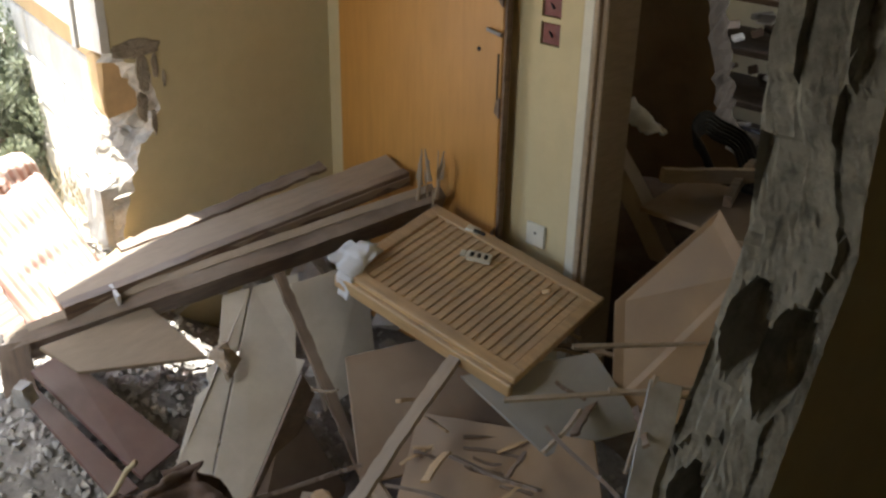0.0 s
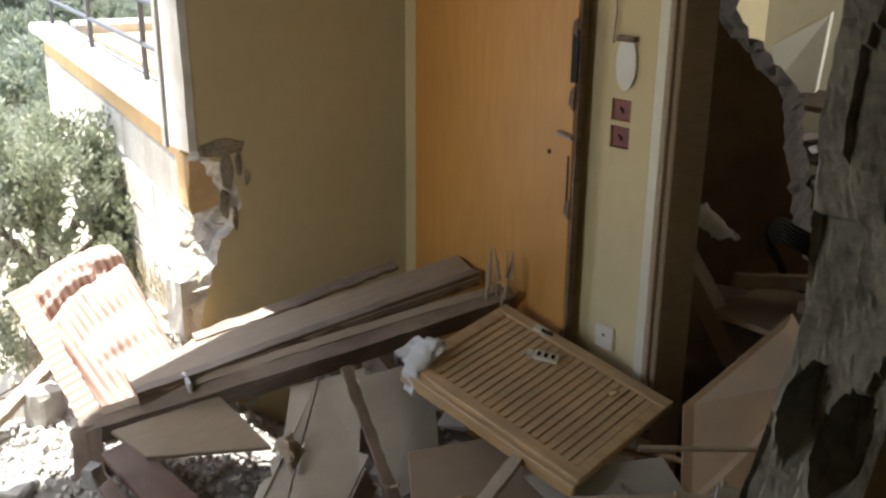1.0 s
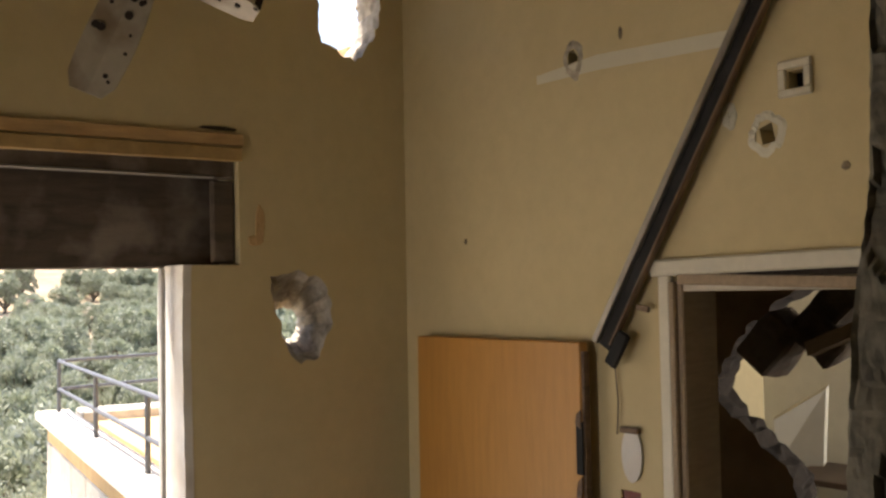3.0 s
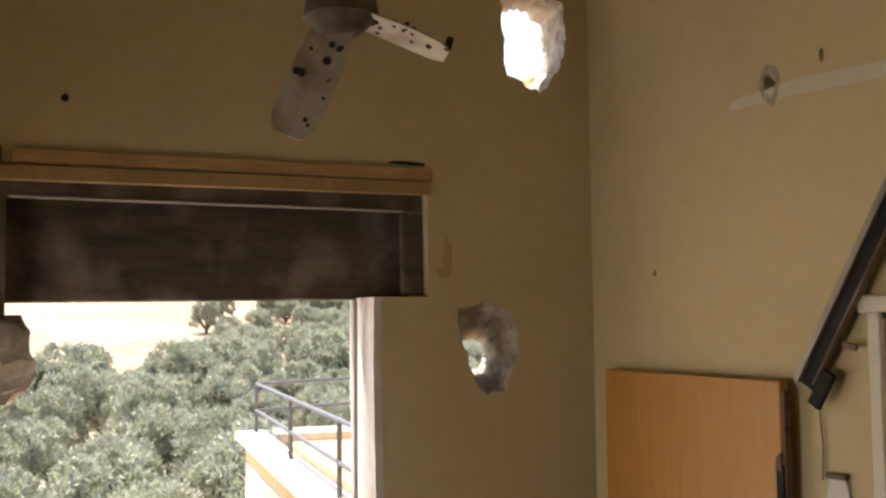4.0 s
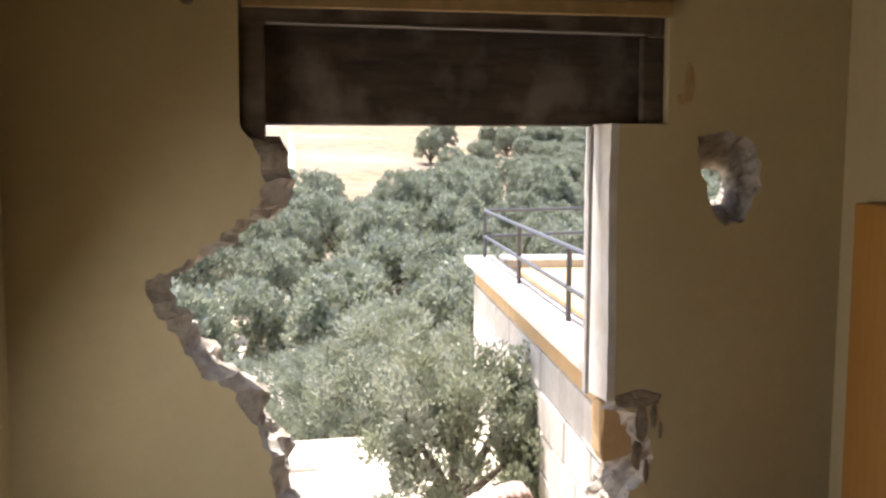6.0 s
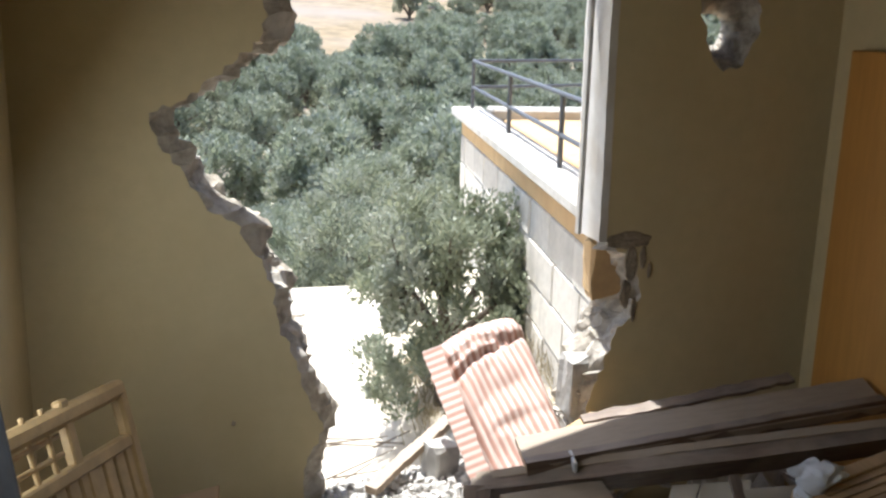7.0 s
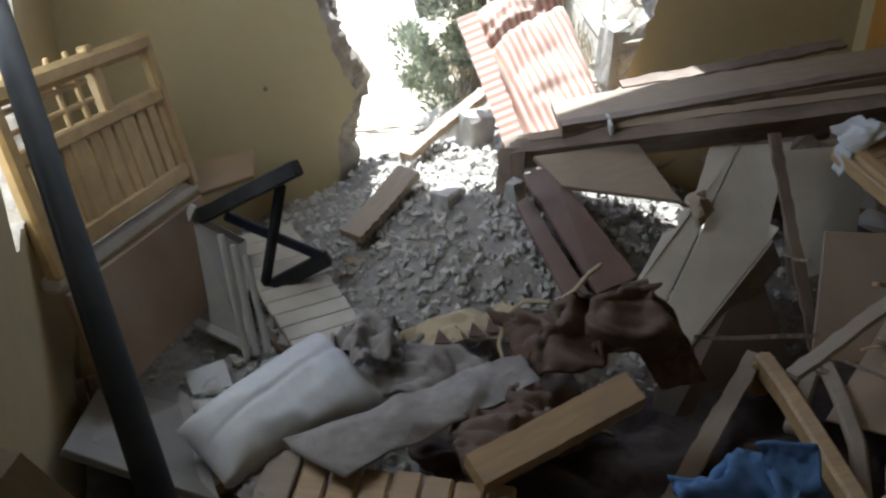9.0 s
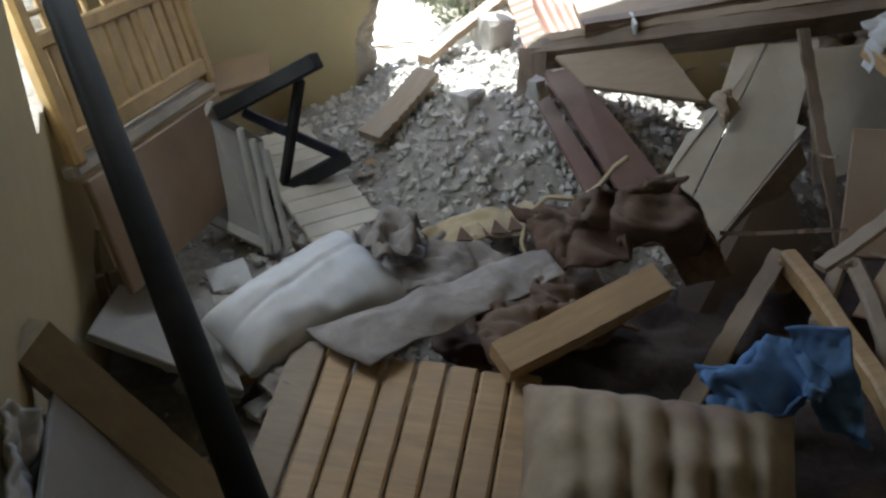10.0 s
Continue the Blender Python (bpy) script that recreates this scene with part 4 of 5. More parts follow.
# orange door leaf leaning on the wall
t = thing("door_leaf", "orange veneered door leaf leaning on the wall", "door", pose(-0.05, -0.155, -0.15))
leaf = join(box(0.038, 0.86, 1.94, (0, -0.43, 0.97), 0.004))
part("leaf", leaf, M_DOOR, t)
part("hinge_edge", box(0.03, 0.012, 1.9, (0, -0.866, 0.96), 0.002), M_DKWOOD, t, "dark splintered edge")
part("lock_plate", box(0.008, 0.03, 0.17, (-0.02, -0.853, 1.60), 0.002), M_BLACK, t, "dark torn lock plate")
for hz, hh in ((1.66, 0.05), (1.42, 0.07), (1.05, 0.06), (0.55, 0.08)):
    part("hinge_notch", sheet([(-0.0225, -0.862, hz), (-0.0225, -0.838, hz + hh * 0.35), (-0.0225, -0.845, hz + hh), (-0.0225, -0.864, hz + hh * 1.3)], 0.003), M_DKWOOD, t, "splintered dark hinge cut-out")
part("latch", tube(0.007, (-0.03, -0.80, 1.345), (-0.03, -0.865, 1.335), 8), M_ALU, t, "bent metal latch")
part("keyhole", tube(0.009, (-0.0205, -0.755, 1.27), (-0.018, -0.755, 1.27), 8), M_BLACK, t)
part("split", box(0.004, 0.008, 0.16, (-0.0195, -0.845, 1.19), 0.001), M_SOOT_SHADE, t, "dark split in the veneer")

# sheet metal channel hanging diagonally on the door wall
bar = thing("metal_channel", "bent grey metal channel hanging over the doorway", "channel", axes((-0.03, -1.095, 1.775), (-0.03, -1.735, 2.82), (-1, 0, 0)))
Lc = dist((0, -1.095, 1.775), (0, -1.735, 2.82))
part("web", box(Lc, 0.012, 0.056, (Lc / 2, 0.006, -0.006), 0.002), M_BLACK, bar, "dark inner face")
part("flange", box(Lc, 0.035, 0.022, (Lc / 2, 0.012, -0.036), 0.003), M_ALU, bar, "worn bare flange")
part("flange", box(Lc * 0.96, 0.03, 0.008, (Lc / 2, 0.012, 0.024), 0.002), M_DKWOOD, bar)
part("torn_end", box(0.12, 0.02, 0.045, (0.03, 0.02, 0.055), 0.004), M_BLACK, bar)
part("clip", box(0.018, 0.012, 0.05, (0.19, 0.01, 0.07), 0.002, pose(0, 0, 0, 0, 20, 0)), M_DKWOOD, bar)
wire = thing("wire", "thin loose wire hanging from the channel", "wire", pose(-0.012, -1.115, 1.5))
part("strand", join(tube(0.003, (0, 0.005, 0.25), (0, -0.008, 0.10), 5), tube(0.003, (0, -0.008, 0.10), (0, 0.0, 0.0), 5)), M_TWIG, wire)

# sockets and switches of the door wall
def wall_box(y, z, h):
    b = thing("switch_box", "open red conduit box in the wall", "switch box", pose(0.0, y, z), group="switch boxes")
    part("shell", join(box(0.045, 0.078, h, (0.030, 0, 0), 0.003)), M_RED, b)
    part("wire_stub", tube(0.004, (0.012, 0.015, 0.01), (0.0, -0.008, -0.006), 6), M_BLACK, b)


wall_box(-1.155, 1.290, 0.068)
wall_box(-1.155, 1.201, 0.068)
s = thing("bell_plate", "oval white plaster patch with a hanging plate", "wall plate", pose(-0.002, -1.17, 1.44))
bm = bmesh.new()
bmesh.ops.create_cone(bm, cap_ends=True, segments=28, radius1=0.052, radius2=0.048, depth=0.012)
bmesh.ops.transform(bm, matrix=pose(-0.003, 0, 0, 0, 90, 0) @ Matrix.Diagonal((1.65, 0.78, 1, 1)), verts=bm.verts)
part("plate", bm, M_MARBLE, s)
part("top_clip", box(0.02, 0.075, 0.018, (-0.012, 0, 0.078), 0.004), M_DKWOOD, s)
s = thing("light_switch", "square white wall switch with a dark opening", "switch", pose(0.0, -1.768, 2.523))
part("rim", join(box(0.014, 0.1, 0.022, (-0.007, 0, 0.039), 0.004), box(0.014, 0.1, 0.022, (-0.007, 0, -0.039), 0.004), box(0.0135, 0.024, 0.056, (-0.007, 0.038, 0), 0.004), box(0.0135, 0.024, 0.056, (-0.007, -0.038, 0), 0.004)), M_PLASTIC, s)
part("socket_back", box(0.01, 0.06, 0.06, (0.05, 0, 0), 0.002), M_SOOT_SHADE, s)
s = thing("wall_socket", "square plastic wall socket low on the wall", "socket", pose(0.0, -1.155, 0.50))
part("plate", box(0.012, 0.085, 0.085, (-0.006, 0, 0), 0.004), M_PLASTIC, s)
part("pin_hole", tube(0.005, (-0.0135, 0, 0.008), (-0.010, 0, 0.008), 8), M_BLACK, s)
s = thing("tape_strip", "grey smeared strip of old tape on the wall", "tape", pose(-0.002, -0.78, 2.68))
part("strip", sheet([(0, 0, 0.0), (0, -0.28, 0.0), (0, -0.78, -0.075 + 0.05), (0, -0.78, -0.03 + 0.05), (0, -0.28, 0.05), (0, 0, 0.03)], 0.002, 0), M_PLASTER_W, s)

# ceiling fan with shot-through drooping blades
def build_fan():
    hub = Vector((-1.50, -0.98, 2.78))
    f = thing("ceiling_fan", "battered ceiling fan with drooping perforated blades", "ceiling fan", pose(*hub))
    part("rod", tube(0.012, (0, 0, 0.05), (0, 0, 0.715), 10), M_FAN, f)
    part("canopy", tube(0.06, (0, 0, 0.66), (0, 0, 0.715), 16, 0.03), M_FAN, f)
    part("motor", join(tube(0.095, (0, 0, -0.05), (0, 0, 0.04), 24, 0.08), tube(0.08, (0, 0, 0.04), (0, 0, 0.075), 24, 0.03), tube(0.05, (0, 0, -0.085), (0, 0, -0.05), 20, 0.085)), M_DARKCONC, f, "sooty motor housing")
    def blade(end, twist, name="blade"):
        e = Vector(end)
        n = 10
        bm = bmesh.new()
        L_ = e.length
        rows_ = []
        for i in range(n + 1):
            tt = i / n
            wdt = 0.045 + 0.020 * math.sin(tt * 2.6)
            if i == n:
                wdt *= 0.72
            rows_.append([bm.verts.new((tt * L_, -wdt, 0.02 * tt * tt)), bm.verts.new((tt * L_, 0, -0.006 + 0.02 * tt * tt)), bm.verts.new((tt * L_, wdt, 0.02 * tt * tt))])
        fs = []
        for a, b in zip(rows_, rows_[1:]):
            for q in range(2):
                fs.append(bm.faces.new((a[q], a[q + 1], b[q + 1], b[q])))
        thicken(bm, rows_, 0.004)
        q = axes((0, 0, -0.03), (e.x, e.y, e.z - 0.03), (0.8, -0.6, 0.25 * twist))
        bl = part(name, bm, M_FAN, f)
        bl.matrix_local = q
        rng = random.Random(int(L_ * 100 + twist * 7))
        for _ in range(11):
            x = rng.uniform(0.05, L_ * 0.97)
            r = rng.uniform(0.004, 0.011)
            yy = rng.uniform(-0.05, 0.05)
            part("shot_hole", tube(r, (x, yy, -0.010), (x, yy, 0.004 + 0.02 * (x / L_) ** 2), 7), M_SOOT_SHADE, bl)
    blade((-0.105, 0.08, -0.31), 1)
    blade((0.26, -0.08, -0.08), -1)
    blade((-0.10, -0.22, 0.16), 0.5)


build_fan()

# two heavy frame members lying across the hole
P_A0, P_A1 = (-1.57, -0.385, 0.345), (-0.12, -0.80, 0.585)
t = thing("door_frame", "dark stained broken door frame lying across rubble", "door frame", axes(P_A0, P_A1, (0.25, 0.6, -0.9)))
LA = dist(P_A0, P_A1)
part("jamb", worn_board(LA, 0.115, 0.05, 2, 0.004, 30), M_DKWOOD, t).matrix_local = pose(0, 0.05, 0.02)
part("stop", worn_board(LA * 0.97, 0.04, 0.03, 5, 0.003, 30), M_TAN, t, "paler worn rebate").matrix_local = pose(0.02, 0.01, 0.045)
hd = part("head", worn_board(0.42, 0.09, 0.045, 8, 0.003), M_DKWOOD, t)
hd.matrix_local = t.matrix_world.inverted() @ axes((-1.555, -0.40, 0.35), (-1.635, -0.64, -0.02), (0.8, -0.3, 0.1))
t = thing("wooden_beam", "dark stained wooden beam with dusty top", "beam", axes((-1.39, -0.40, 0.415), (-0.12, -0.57, 0.585), (0.1, 0.9, 0.25)))
part("beam", worn_board(1.31, 0.16, 0.03, 12, 0.003, 26), M_TAN, t).matrix_local = pose(0, 0.04, 0.012)
part("edge", worn_board(1.31, 0.055, 0.04, 13, 0.002, 26), M_DKWOOD, t).matrix_local = pose(0, -0.04, 0.0, 80, 0, 0)
part("strap", box(0.014, 0.07, 0.075, (0.16, -0.04, -0.012), 0.004), M_WHITE, t, "pale cord tied round the beam")
bar_thing("board", "thin grey weathered board behind the beam", "board", (-1.12, -0.27, 0.49), (-0.30, -0.33, 0.60), 0.05, 0.015, (0.1, 0.9, 0.25), M_DKWOOD, "board", 15, 0.006)
t = thing("splinter_bundle", "splintered wood end with torn fibres", "splinters", pose(-0.17, -0.80, 0.66))
rng = random.Random(5)
for i in range(11):
    a = Vector((rng.uniform(-0.06, 0.03), rng.uniform(-0.05, 0.05), rng.uniform(-0.12, 0.0)))
    part("splinter", tube(rng.uniform(0.005, 0.012), a, a + Vector((rng.uniform(-0.02, 0.05), rng.uniform(-0.03, 0.03), rng.uniform(0.06, 0.16))), 5, 0.002), M_TAN, t)


# louvred cupboard door lying on the pile
def louvre_door(c_l, c_t, c_r, c_b):
    c_l, c_t, c_r, c_b = [Vector(c) for c in (c_l, c_t, c_r, c_b)]
    L_, W_ = ((c_r - c_t).length + (c_b - c_l).length) / 2, ((c_t - c_l).length + (c_r - c_b).length) / 2
    m = axes(c_l, c_b, c_t - c_l)
    n = m.to_3x3() @ Vector((0, 0, 1))
    t = thing("louvre_door", "golden pine louvred cupboard door lying flat", "cupboard door", m)
    L_, W_ = L_ * 1.02, W_ * 1.03
    fw = 0.05
    part("stile", box(L_, fw, 0.03, (L_ / 2, fw / 2, 0), 0.004), M_OAK, t)
    part("stile", box(L_, fw, 0.03, (L_ / 2, W_ - fw / 2, 0), 0.004), M_OAK, t)
    part("rail", box(fw, W_ - 2 * fw, 0.03, (fw / 2, W_ / 2, 0), 0.004), M_OAK, t)
    part("rail", box(fw * 0.8, W_ - 2 * fw, 0.03, (L_ - fw * 0.4, W_ / 2, 0), 0.004), M_OAK, t)
    part("lower_stile", box(L_, 0.022, 0.05, (L_ / 2, -0.008, -0.025), 0.004), M_OAK, t)
    part("backing", box(L_ - 0.06, W_ - 0.06, 0.006, (L_ / 2, W_ / 2, -0.002), 0.001), M_OAK, t)
    n_ = 20
    me = None
    for i in range(n_):
        x = fw + (i + 0.5) * (L_ - 1.8 * fw) / n_
        s_ = part("slat", box((L_ - 1.8 * fw) / n_ * 0.97, W_ - 2 * fw, 0.007, (0, 0, 0), 0.002), M_OAK, t) if me is None else None
        if me is None:
            me = s_.data
        else:
            s_ = new("slat", me)
            s_.parent = t
        s_.matrix_local = pose(x, W_ / 2, 0.006, 0, -9, 0)
    return t, m, L_, W_


LT, LM, LL, LW = louvre_door((-0.66, -0.87, 0.47), (-0.17, -0.90, 0.52), (-0.07, -1.58, 0.38), (-0.56, -1.55, 0.33))
s = thing("torn_socket", "torn plastic socket plate lying on the louvred door", "socket", LM @ pose(LL * 0.42, LW * 0.72, 0.024, 0, 0, 25))
part("plate", box(0.085, 0.05, 0.012, (0, 0, 0), 0.004), M_PLASTIC, s)
for i in (-0.024, 0.0, 0.024):
    part("slot", box(0.012, 0.022, 0.004, (i, 0, 0.0075), 0.001), M_BLACK, s)
part("lug", box(0.02, 0.03, 0.008, (-0.055, 0.004, 0.0), 0.002), M_PLASTIC, s)
s = thing("hinge", "torn cupboard hinge on the door edge", "hinge", LM @ pose(LL * 0.27, LW * 0.93, 0.024, 0, 0, 10))
part("plate", box(0.05, 0.03, 0.012, (0, 0, 0), 0.003), M_PLASTIC, s)
part("arm", box(0.045, 0.012, 0.012, (0.03, -0.012, 0.008), 0.003), M_BLACK, s)
s = thing("rag", "white knotted rag round the door corner", "rag", LM @ pose(0.02, 0.05, 0.02))
part("cloth", cloth([(-0.07, -0.05, 0.0), (0.05, -0.06, -0.03), (0.06, 0.10, 0.02), (-0.06, 0.09, 0.01)], (16, 14), 0.022, 18, 3, 0.03), M_WHITE, s, smooth=True)
part("tail", cloth([(-0.01, -0.05, 0.0), (0.05, -0.05, 0.0), (0.05, -0.07, -0.09), (0.0, -0.06, -0.09)], (8, 8), 0.006, 20, 4), M_WHITE, s, smooth=True)

# pale laminate panel with a torn edge, sloping into the room
t = thing("laminate_sheet", "dusty white laminate wardrobe side with torn edge", "panel", pose(-1.10, -0.93, 0.21))
o = Vector((-1.15, -0.9, 0.2))
pl = [(-0.99, -0.58, 0.37), (-0.90, -0.61, 0.381), (-1.36, -1.035, 0.025), (-1.42, -0.95, 0.07), (-1.24, -0.80, 0.20), (-1.19, -0.80, 0.215), (-1.17, -0.75, 0.24), (-1.12, -0.74, 0.25)]
pr = [(-0.895, -0.613, 0.381), (-0.74, -0.66, 0.40), (-0.86, -0.80, 0.26), (-0.90, -0.85, 0.215), (-0.88, -0.875, 0.21), (-0.93, -0.90, 0.175), (-1.30, -1.12, -0.02), (-1.354, -1.038, 0.024)]
for q_ in (pl, pr):
    part("board", sheet([Vector(v) - o for v in q_][::-1], 0.022, 0.002), M_WHITEBOARD, t)
part("torn_core", sheet([Vector(c) - o for c in [(-0.915, -0.905, 0.185), (-1.30, -1.13, -0.015), (-1.28, -1.16, -0.08), (-0.895, -0.94, 0.12)]], 0.012, 0.002), M_DKWOOD, t, "dark torn chipboard edge")
part("torn_flap", cloth([Vector(c) - o for c in [(-1.16, -0.74, 0.26), (-1.08, -0.73, 0.30), (-1.08, -0.80, 0.25), (-1.15, -0.82, 0.21)]], (10, 8), 0.02, 16, 6, 0.03, 0.004), M_TAN, t, "curled veneer flap")
flat_thing("white_board", "dusty white board wedged under the frame", "board", [(-0.74, -0.70, 0.38), (-0.46, -0.76, 0.40), (-0.60, -0.98, 0.10), (-0.82, -0.98, 0.05)], 0.02, M_WHITEBOARD, "board")
bar_thing("dark_batten", "thin dark batten leaning over the panels", "batten", (-0.84, -0.80, 0.50), (-0.90, -1.28, 0.02), 0.035, 0.014, (1, -0.2, 0), M_DKWOOD, "batten", 3)
# brown boards in the hollow under the louvred door
flat_thing("hardboard_sheet", "dusty brown wardrobe back panel", "panel", [(-0.79, -1.06, 0.28), (-0.40, -1.22, 0.30), (-0.50, -1.62, 0.10), (-0.98, -1.36, 0.06)], 0.012, M_BROWN, "panel")
flat_thing("torn_board", "torn orange-brown hardboard sheet", "board", [(-0.71, -1.32, 0.17), (-0.46, -1.80, 0.2), (-0.62, -1.98, 0.08), (-1.02, -1.52, -0.02)], 0.008, M_KRAFT, "sheet")
bar_thing("batten", "narrow brown batten across the boards", "batten", (-0.60, -1.36, 0.35), (-1.17, -1.53, 0.18), 0.04, 0.018, (0.2, -1, 0), M_TAN, "batten", 6)
flat_thing("dark_sheet", "dark grey sheet among the debris", "board", [(-0.62, -1.40, 0.30), (-0.25, -1.62, 0.33), (-0.30, -1.86, 0.20), (-0.58, -1.72, 0.16)], 0.01, M_GREYBOARD, "sheet")
flat_thing("leaning_board", "large kraft brown board leaning in the doorway", "board", [(0.12, -1.77, 0.76), (0.0, -1.97, 0.66), (-0.13, -2.05, 0.20), (-0.30, -1.74, 0.20), (-0.20, -1.64, 0.50)][::-1], 0.012, M_KRAFT, "board")
t = thing("window_profile", "grey aluminium window profile standing in debris", "profile", axes((-0.72, -2.12, 0.10), (-0.40, -1.97, 0.47), (0.6, -0.6, 0.2)))
part("profile", box(0.5, 0.09, 0.03, (0.25, 0, 0), 0.003), M_ALU, t)
part("flange", box(0.5, 0.012, 0.05, (0.25, 0.02, 0.02), 0.002), M_ALU, t)
part("flange", box(0.5, 0.012, 0.05, (0.25, -0.03, 0.02), 0.002), M_ALU, t)
t = thing("splintered_lath", "splintered laths crossed over the profile", "laths", pose(-0.42, -1.95, 0.46))
for a, b in (((-0.30, 0.28, -0.06), (0.10, -0.12, 0.0)), ((-0.1, 0.08, -0.02), (0.12, -0.10, -0.06)), ((0.0, 0.0, 0.02), (-0.16, -0.04, -0.20)), ((-0.05, 0.25, 0.02), (0.28, 0.02, 0.0))):
    part("lath", tube(0.010, a, b, 5, 0.006), M_TAN, t)

# maroon boards and pieces under the frame
flat_thing("maroon_board", "maroon broken board lying in the rubble", "board", [(-1.56, -0.52, 0.30), (-1.45, -0.50, 0.31), (-1.28, -0.86, 0.07), (-1.44, -0.92, 0.07)], 0.018, M_MAROON, "board")
flat_thing("maroon_board", "maroon broken board lying in the rubble", "board", [(-1.62, -0.55, 0.28), (-1.58, -0.53, 0.29), (-1.46, -0.94, 0.06), (-1.54, -0.95, 0.06)], 0.018, M_MAROON, "board")
flat_thing("shelf_board", "pale shelf board caught under the frame", "shelf", [(-1.50, -0.46, 0.33), (-1.15, -0.50, 0.36), (-1.08, -0.72, 0.24), (-1.44, -0.58, 0.27)], 0.02, M_TAN, "shelf")
bar_thing("board_scrap", "short grey board scrap on the rubble", "board", (-2.12, -0.50, 0.13), (-1.88, -0.30, 0.24), 0.085, 0.03, (0.6, -0.6, 0), M_TAN, "board", 31)
bar_thing("wood_scrap", "short orange wood offcut in rubble", "offcut", (-2.14, -0.52, 0.06), (-1.99, -0.47, 0.07), 0.035, 0.02, (0, 1, 0), M_OAK, "offcut", 33)
bar_thing("edge_board", "long board along the foot of the hole", "board", (-1.86, -0.14, 0.22), (-1.46, 0.22, 0.30), 0.05, 0.03, (0.7, -0.7, 0), M_TAN, "board", 35)
flat_thing("corner_board", "pale offcut board lying in the corner", "board", [(-2.62, -0.16, 0.28), (-2.38, -0.10, 0.29), (-2.40, -0.25, 0.26), (-2.58, -0.30, 0.24)], 0.02, M_KRAFT, "board")

# loose blocks at the broken edge
def lump(name, label, x, y, z, sx, sy, sz, turn, seed, material=M_CONC):
    t = thing(name, label, "masonry lump", pose(x, y, z, 0, 0, turn))
    rng = random.Random(seed + 40)
    bm = bmesh.new()
    for i in range(26):
        d = Vector([rng.choice((-1, 1)) * rng.uniform(0.55, 1.0) ** 0.6 for _ in range(3)])
        bm.verts.new((d.x * sx / 2, d.y * sy / 2 * (1 - 0.2 * (d.z > 0.8)), sz / 2 + d.z * sz / 2))
    bmesh.ops.convex_hull(bm, input=bm.verts)
    bmesh.ops.delete(bm, geom=[v for v in bm.verts if not v.link_faces], context='VERTS')
    bmesh.ops.subdivide_edges(bm, edges=bm.edges[:], cuts=2, use_grid_fill=True)
    for v in bm.verts:
        v.co += Vector(noise.noise_vector(v.co * 22 + Vector((seed, 0, 0)))) * 0.008
    part("lump", bm, material, t)


lump("stone_block", "sunlit broken stone block on the beam end", -1.03, -0.10, 0.33, 0.19, 0.12, 0.08, 10, 1, M_STONEBAND)
lump("masonry_chunk", "upright masonry chunk at the wall edge", -0.97, 0.10, 0.34, 0.12, 0.12, 0.26, 5, 2)
lump("masonry_chunk", "upright grey chunk in the blast hole", -1.55, 0.04, 0.08, 0.12, 0.11, 0.24, 20, 3, M_CAP)
lump("masonry_chunk", "grey concrete chunk on the heap", -1.78, -0.42, 0.12, 0.12, 0.10, 0.12, 40, 4)
lump("masonry_chunk", "grey concrete chunk by the frame", -1.63, -0.66, 0.30, 0.05, 0.05, 0.06, 40, 5)
lump("masonry_chunk", "grey concrete chunk on the heap", -2.05, -0.40, 0.10, 0.10, 0.07, 0.06, 10, 6)

# striped mattress slumped in the hole
def build_mattress():
    c = [Vector(v) for v in ((-1.53, 0.16, 0.68), (-1.17, 0.26, 0.735), (-1.14, -0.26, 0.365), (-1.44, -0.27, 0.27))]
    m = axes(c[3], c[2], c[0] - c[3])
    W_, L_ = (c[2] - c[3]).length, (c[0] - c[3]).length
    t = thing("mattress", "sunlit salmon striped mattress slumped in the hole", "mattress", m)
    inv = m.inverted()
    q = [inv @ v for v in c]
    bm = bmesh.new()
    nx, ny = 64, 40
    g = []
    for i in range(nx + 1):
        row = []
        for j in range(ny + 1):
            u, v = i / nx, j / ny
            edge = min(u, 1 - u) * W_
            z = 0.0
            z -= 0.05 * (max(0, 0.05 - edge) / 0.05) ** 2
            z -= 0.06 * smooth01(0.86, 1.0, v) ** 2
            z += 0.008 * abs(math.sin(u * 9 * math.pi)) 
            z += 0.012 * noise.noise(Vector((u * 4, v * 5, 1))) - 0.02 * max(0, noise.noise(Vector((u * 3, v * 9, 7))) - 0.1)
            z -= 0.035 * max(0.0, 1 - abs(v - 0.72 - 0.10 * u + 0.03 * noise.noise(Vector((u * 6, 3, 0)))) / 0.03) + 0.025 * max(0.0, 1 - abs(v - 0.87 + 0.15 * abs(u - 0.4)) / 0.02)
            p = (q[3] * (1 - u) + q[2] * u) * (1 - v) + (q[0] * (1 - u) + q[1] * u) * v
            row.append(bm.verts.new(p + Vector((0, 0.02 * math.sin(u * 3), z))))
        g.append(row)
    fs = []
    for i in range(nx):
        for j in range(ny):
            fs.append(bm.faces.new((g[i][j], g[i + 1][j], g[i + 1][j + 1], g[i][j + 1])))
    thicken(bm, g, 0.07)
    part("cover", bm, M_MATTRESS, t, smooth=True)
    part("border", worn_board((q[0] - q[3]).length * 0.95, 0.075, 0.045, 3, 0.004), M_MATTRESS, t, "piped salmon border").matrix_local = axes(q[3] + Vector((-0.034, 0, -0.03)), q[0] + Vector((-0.04, -0.03, -0.04)), (1, 0, 0.15))


build_mattress()

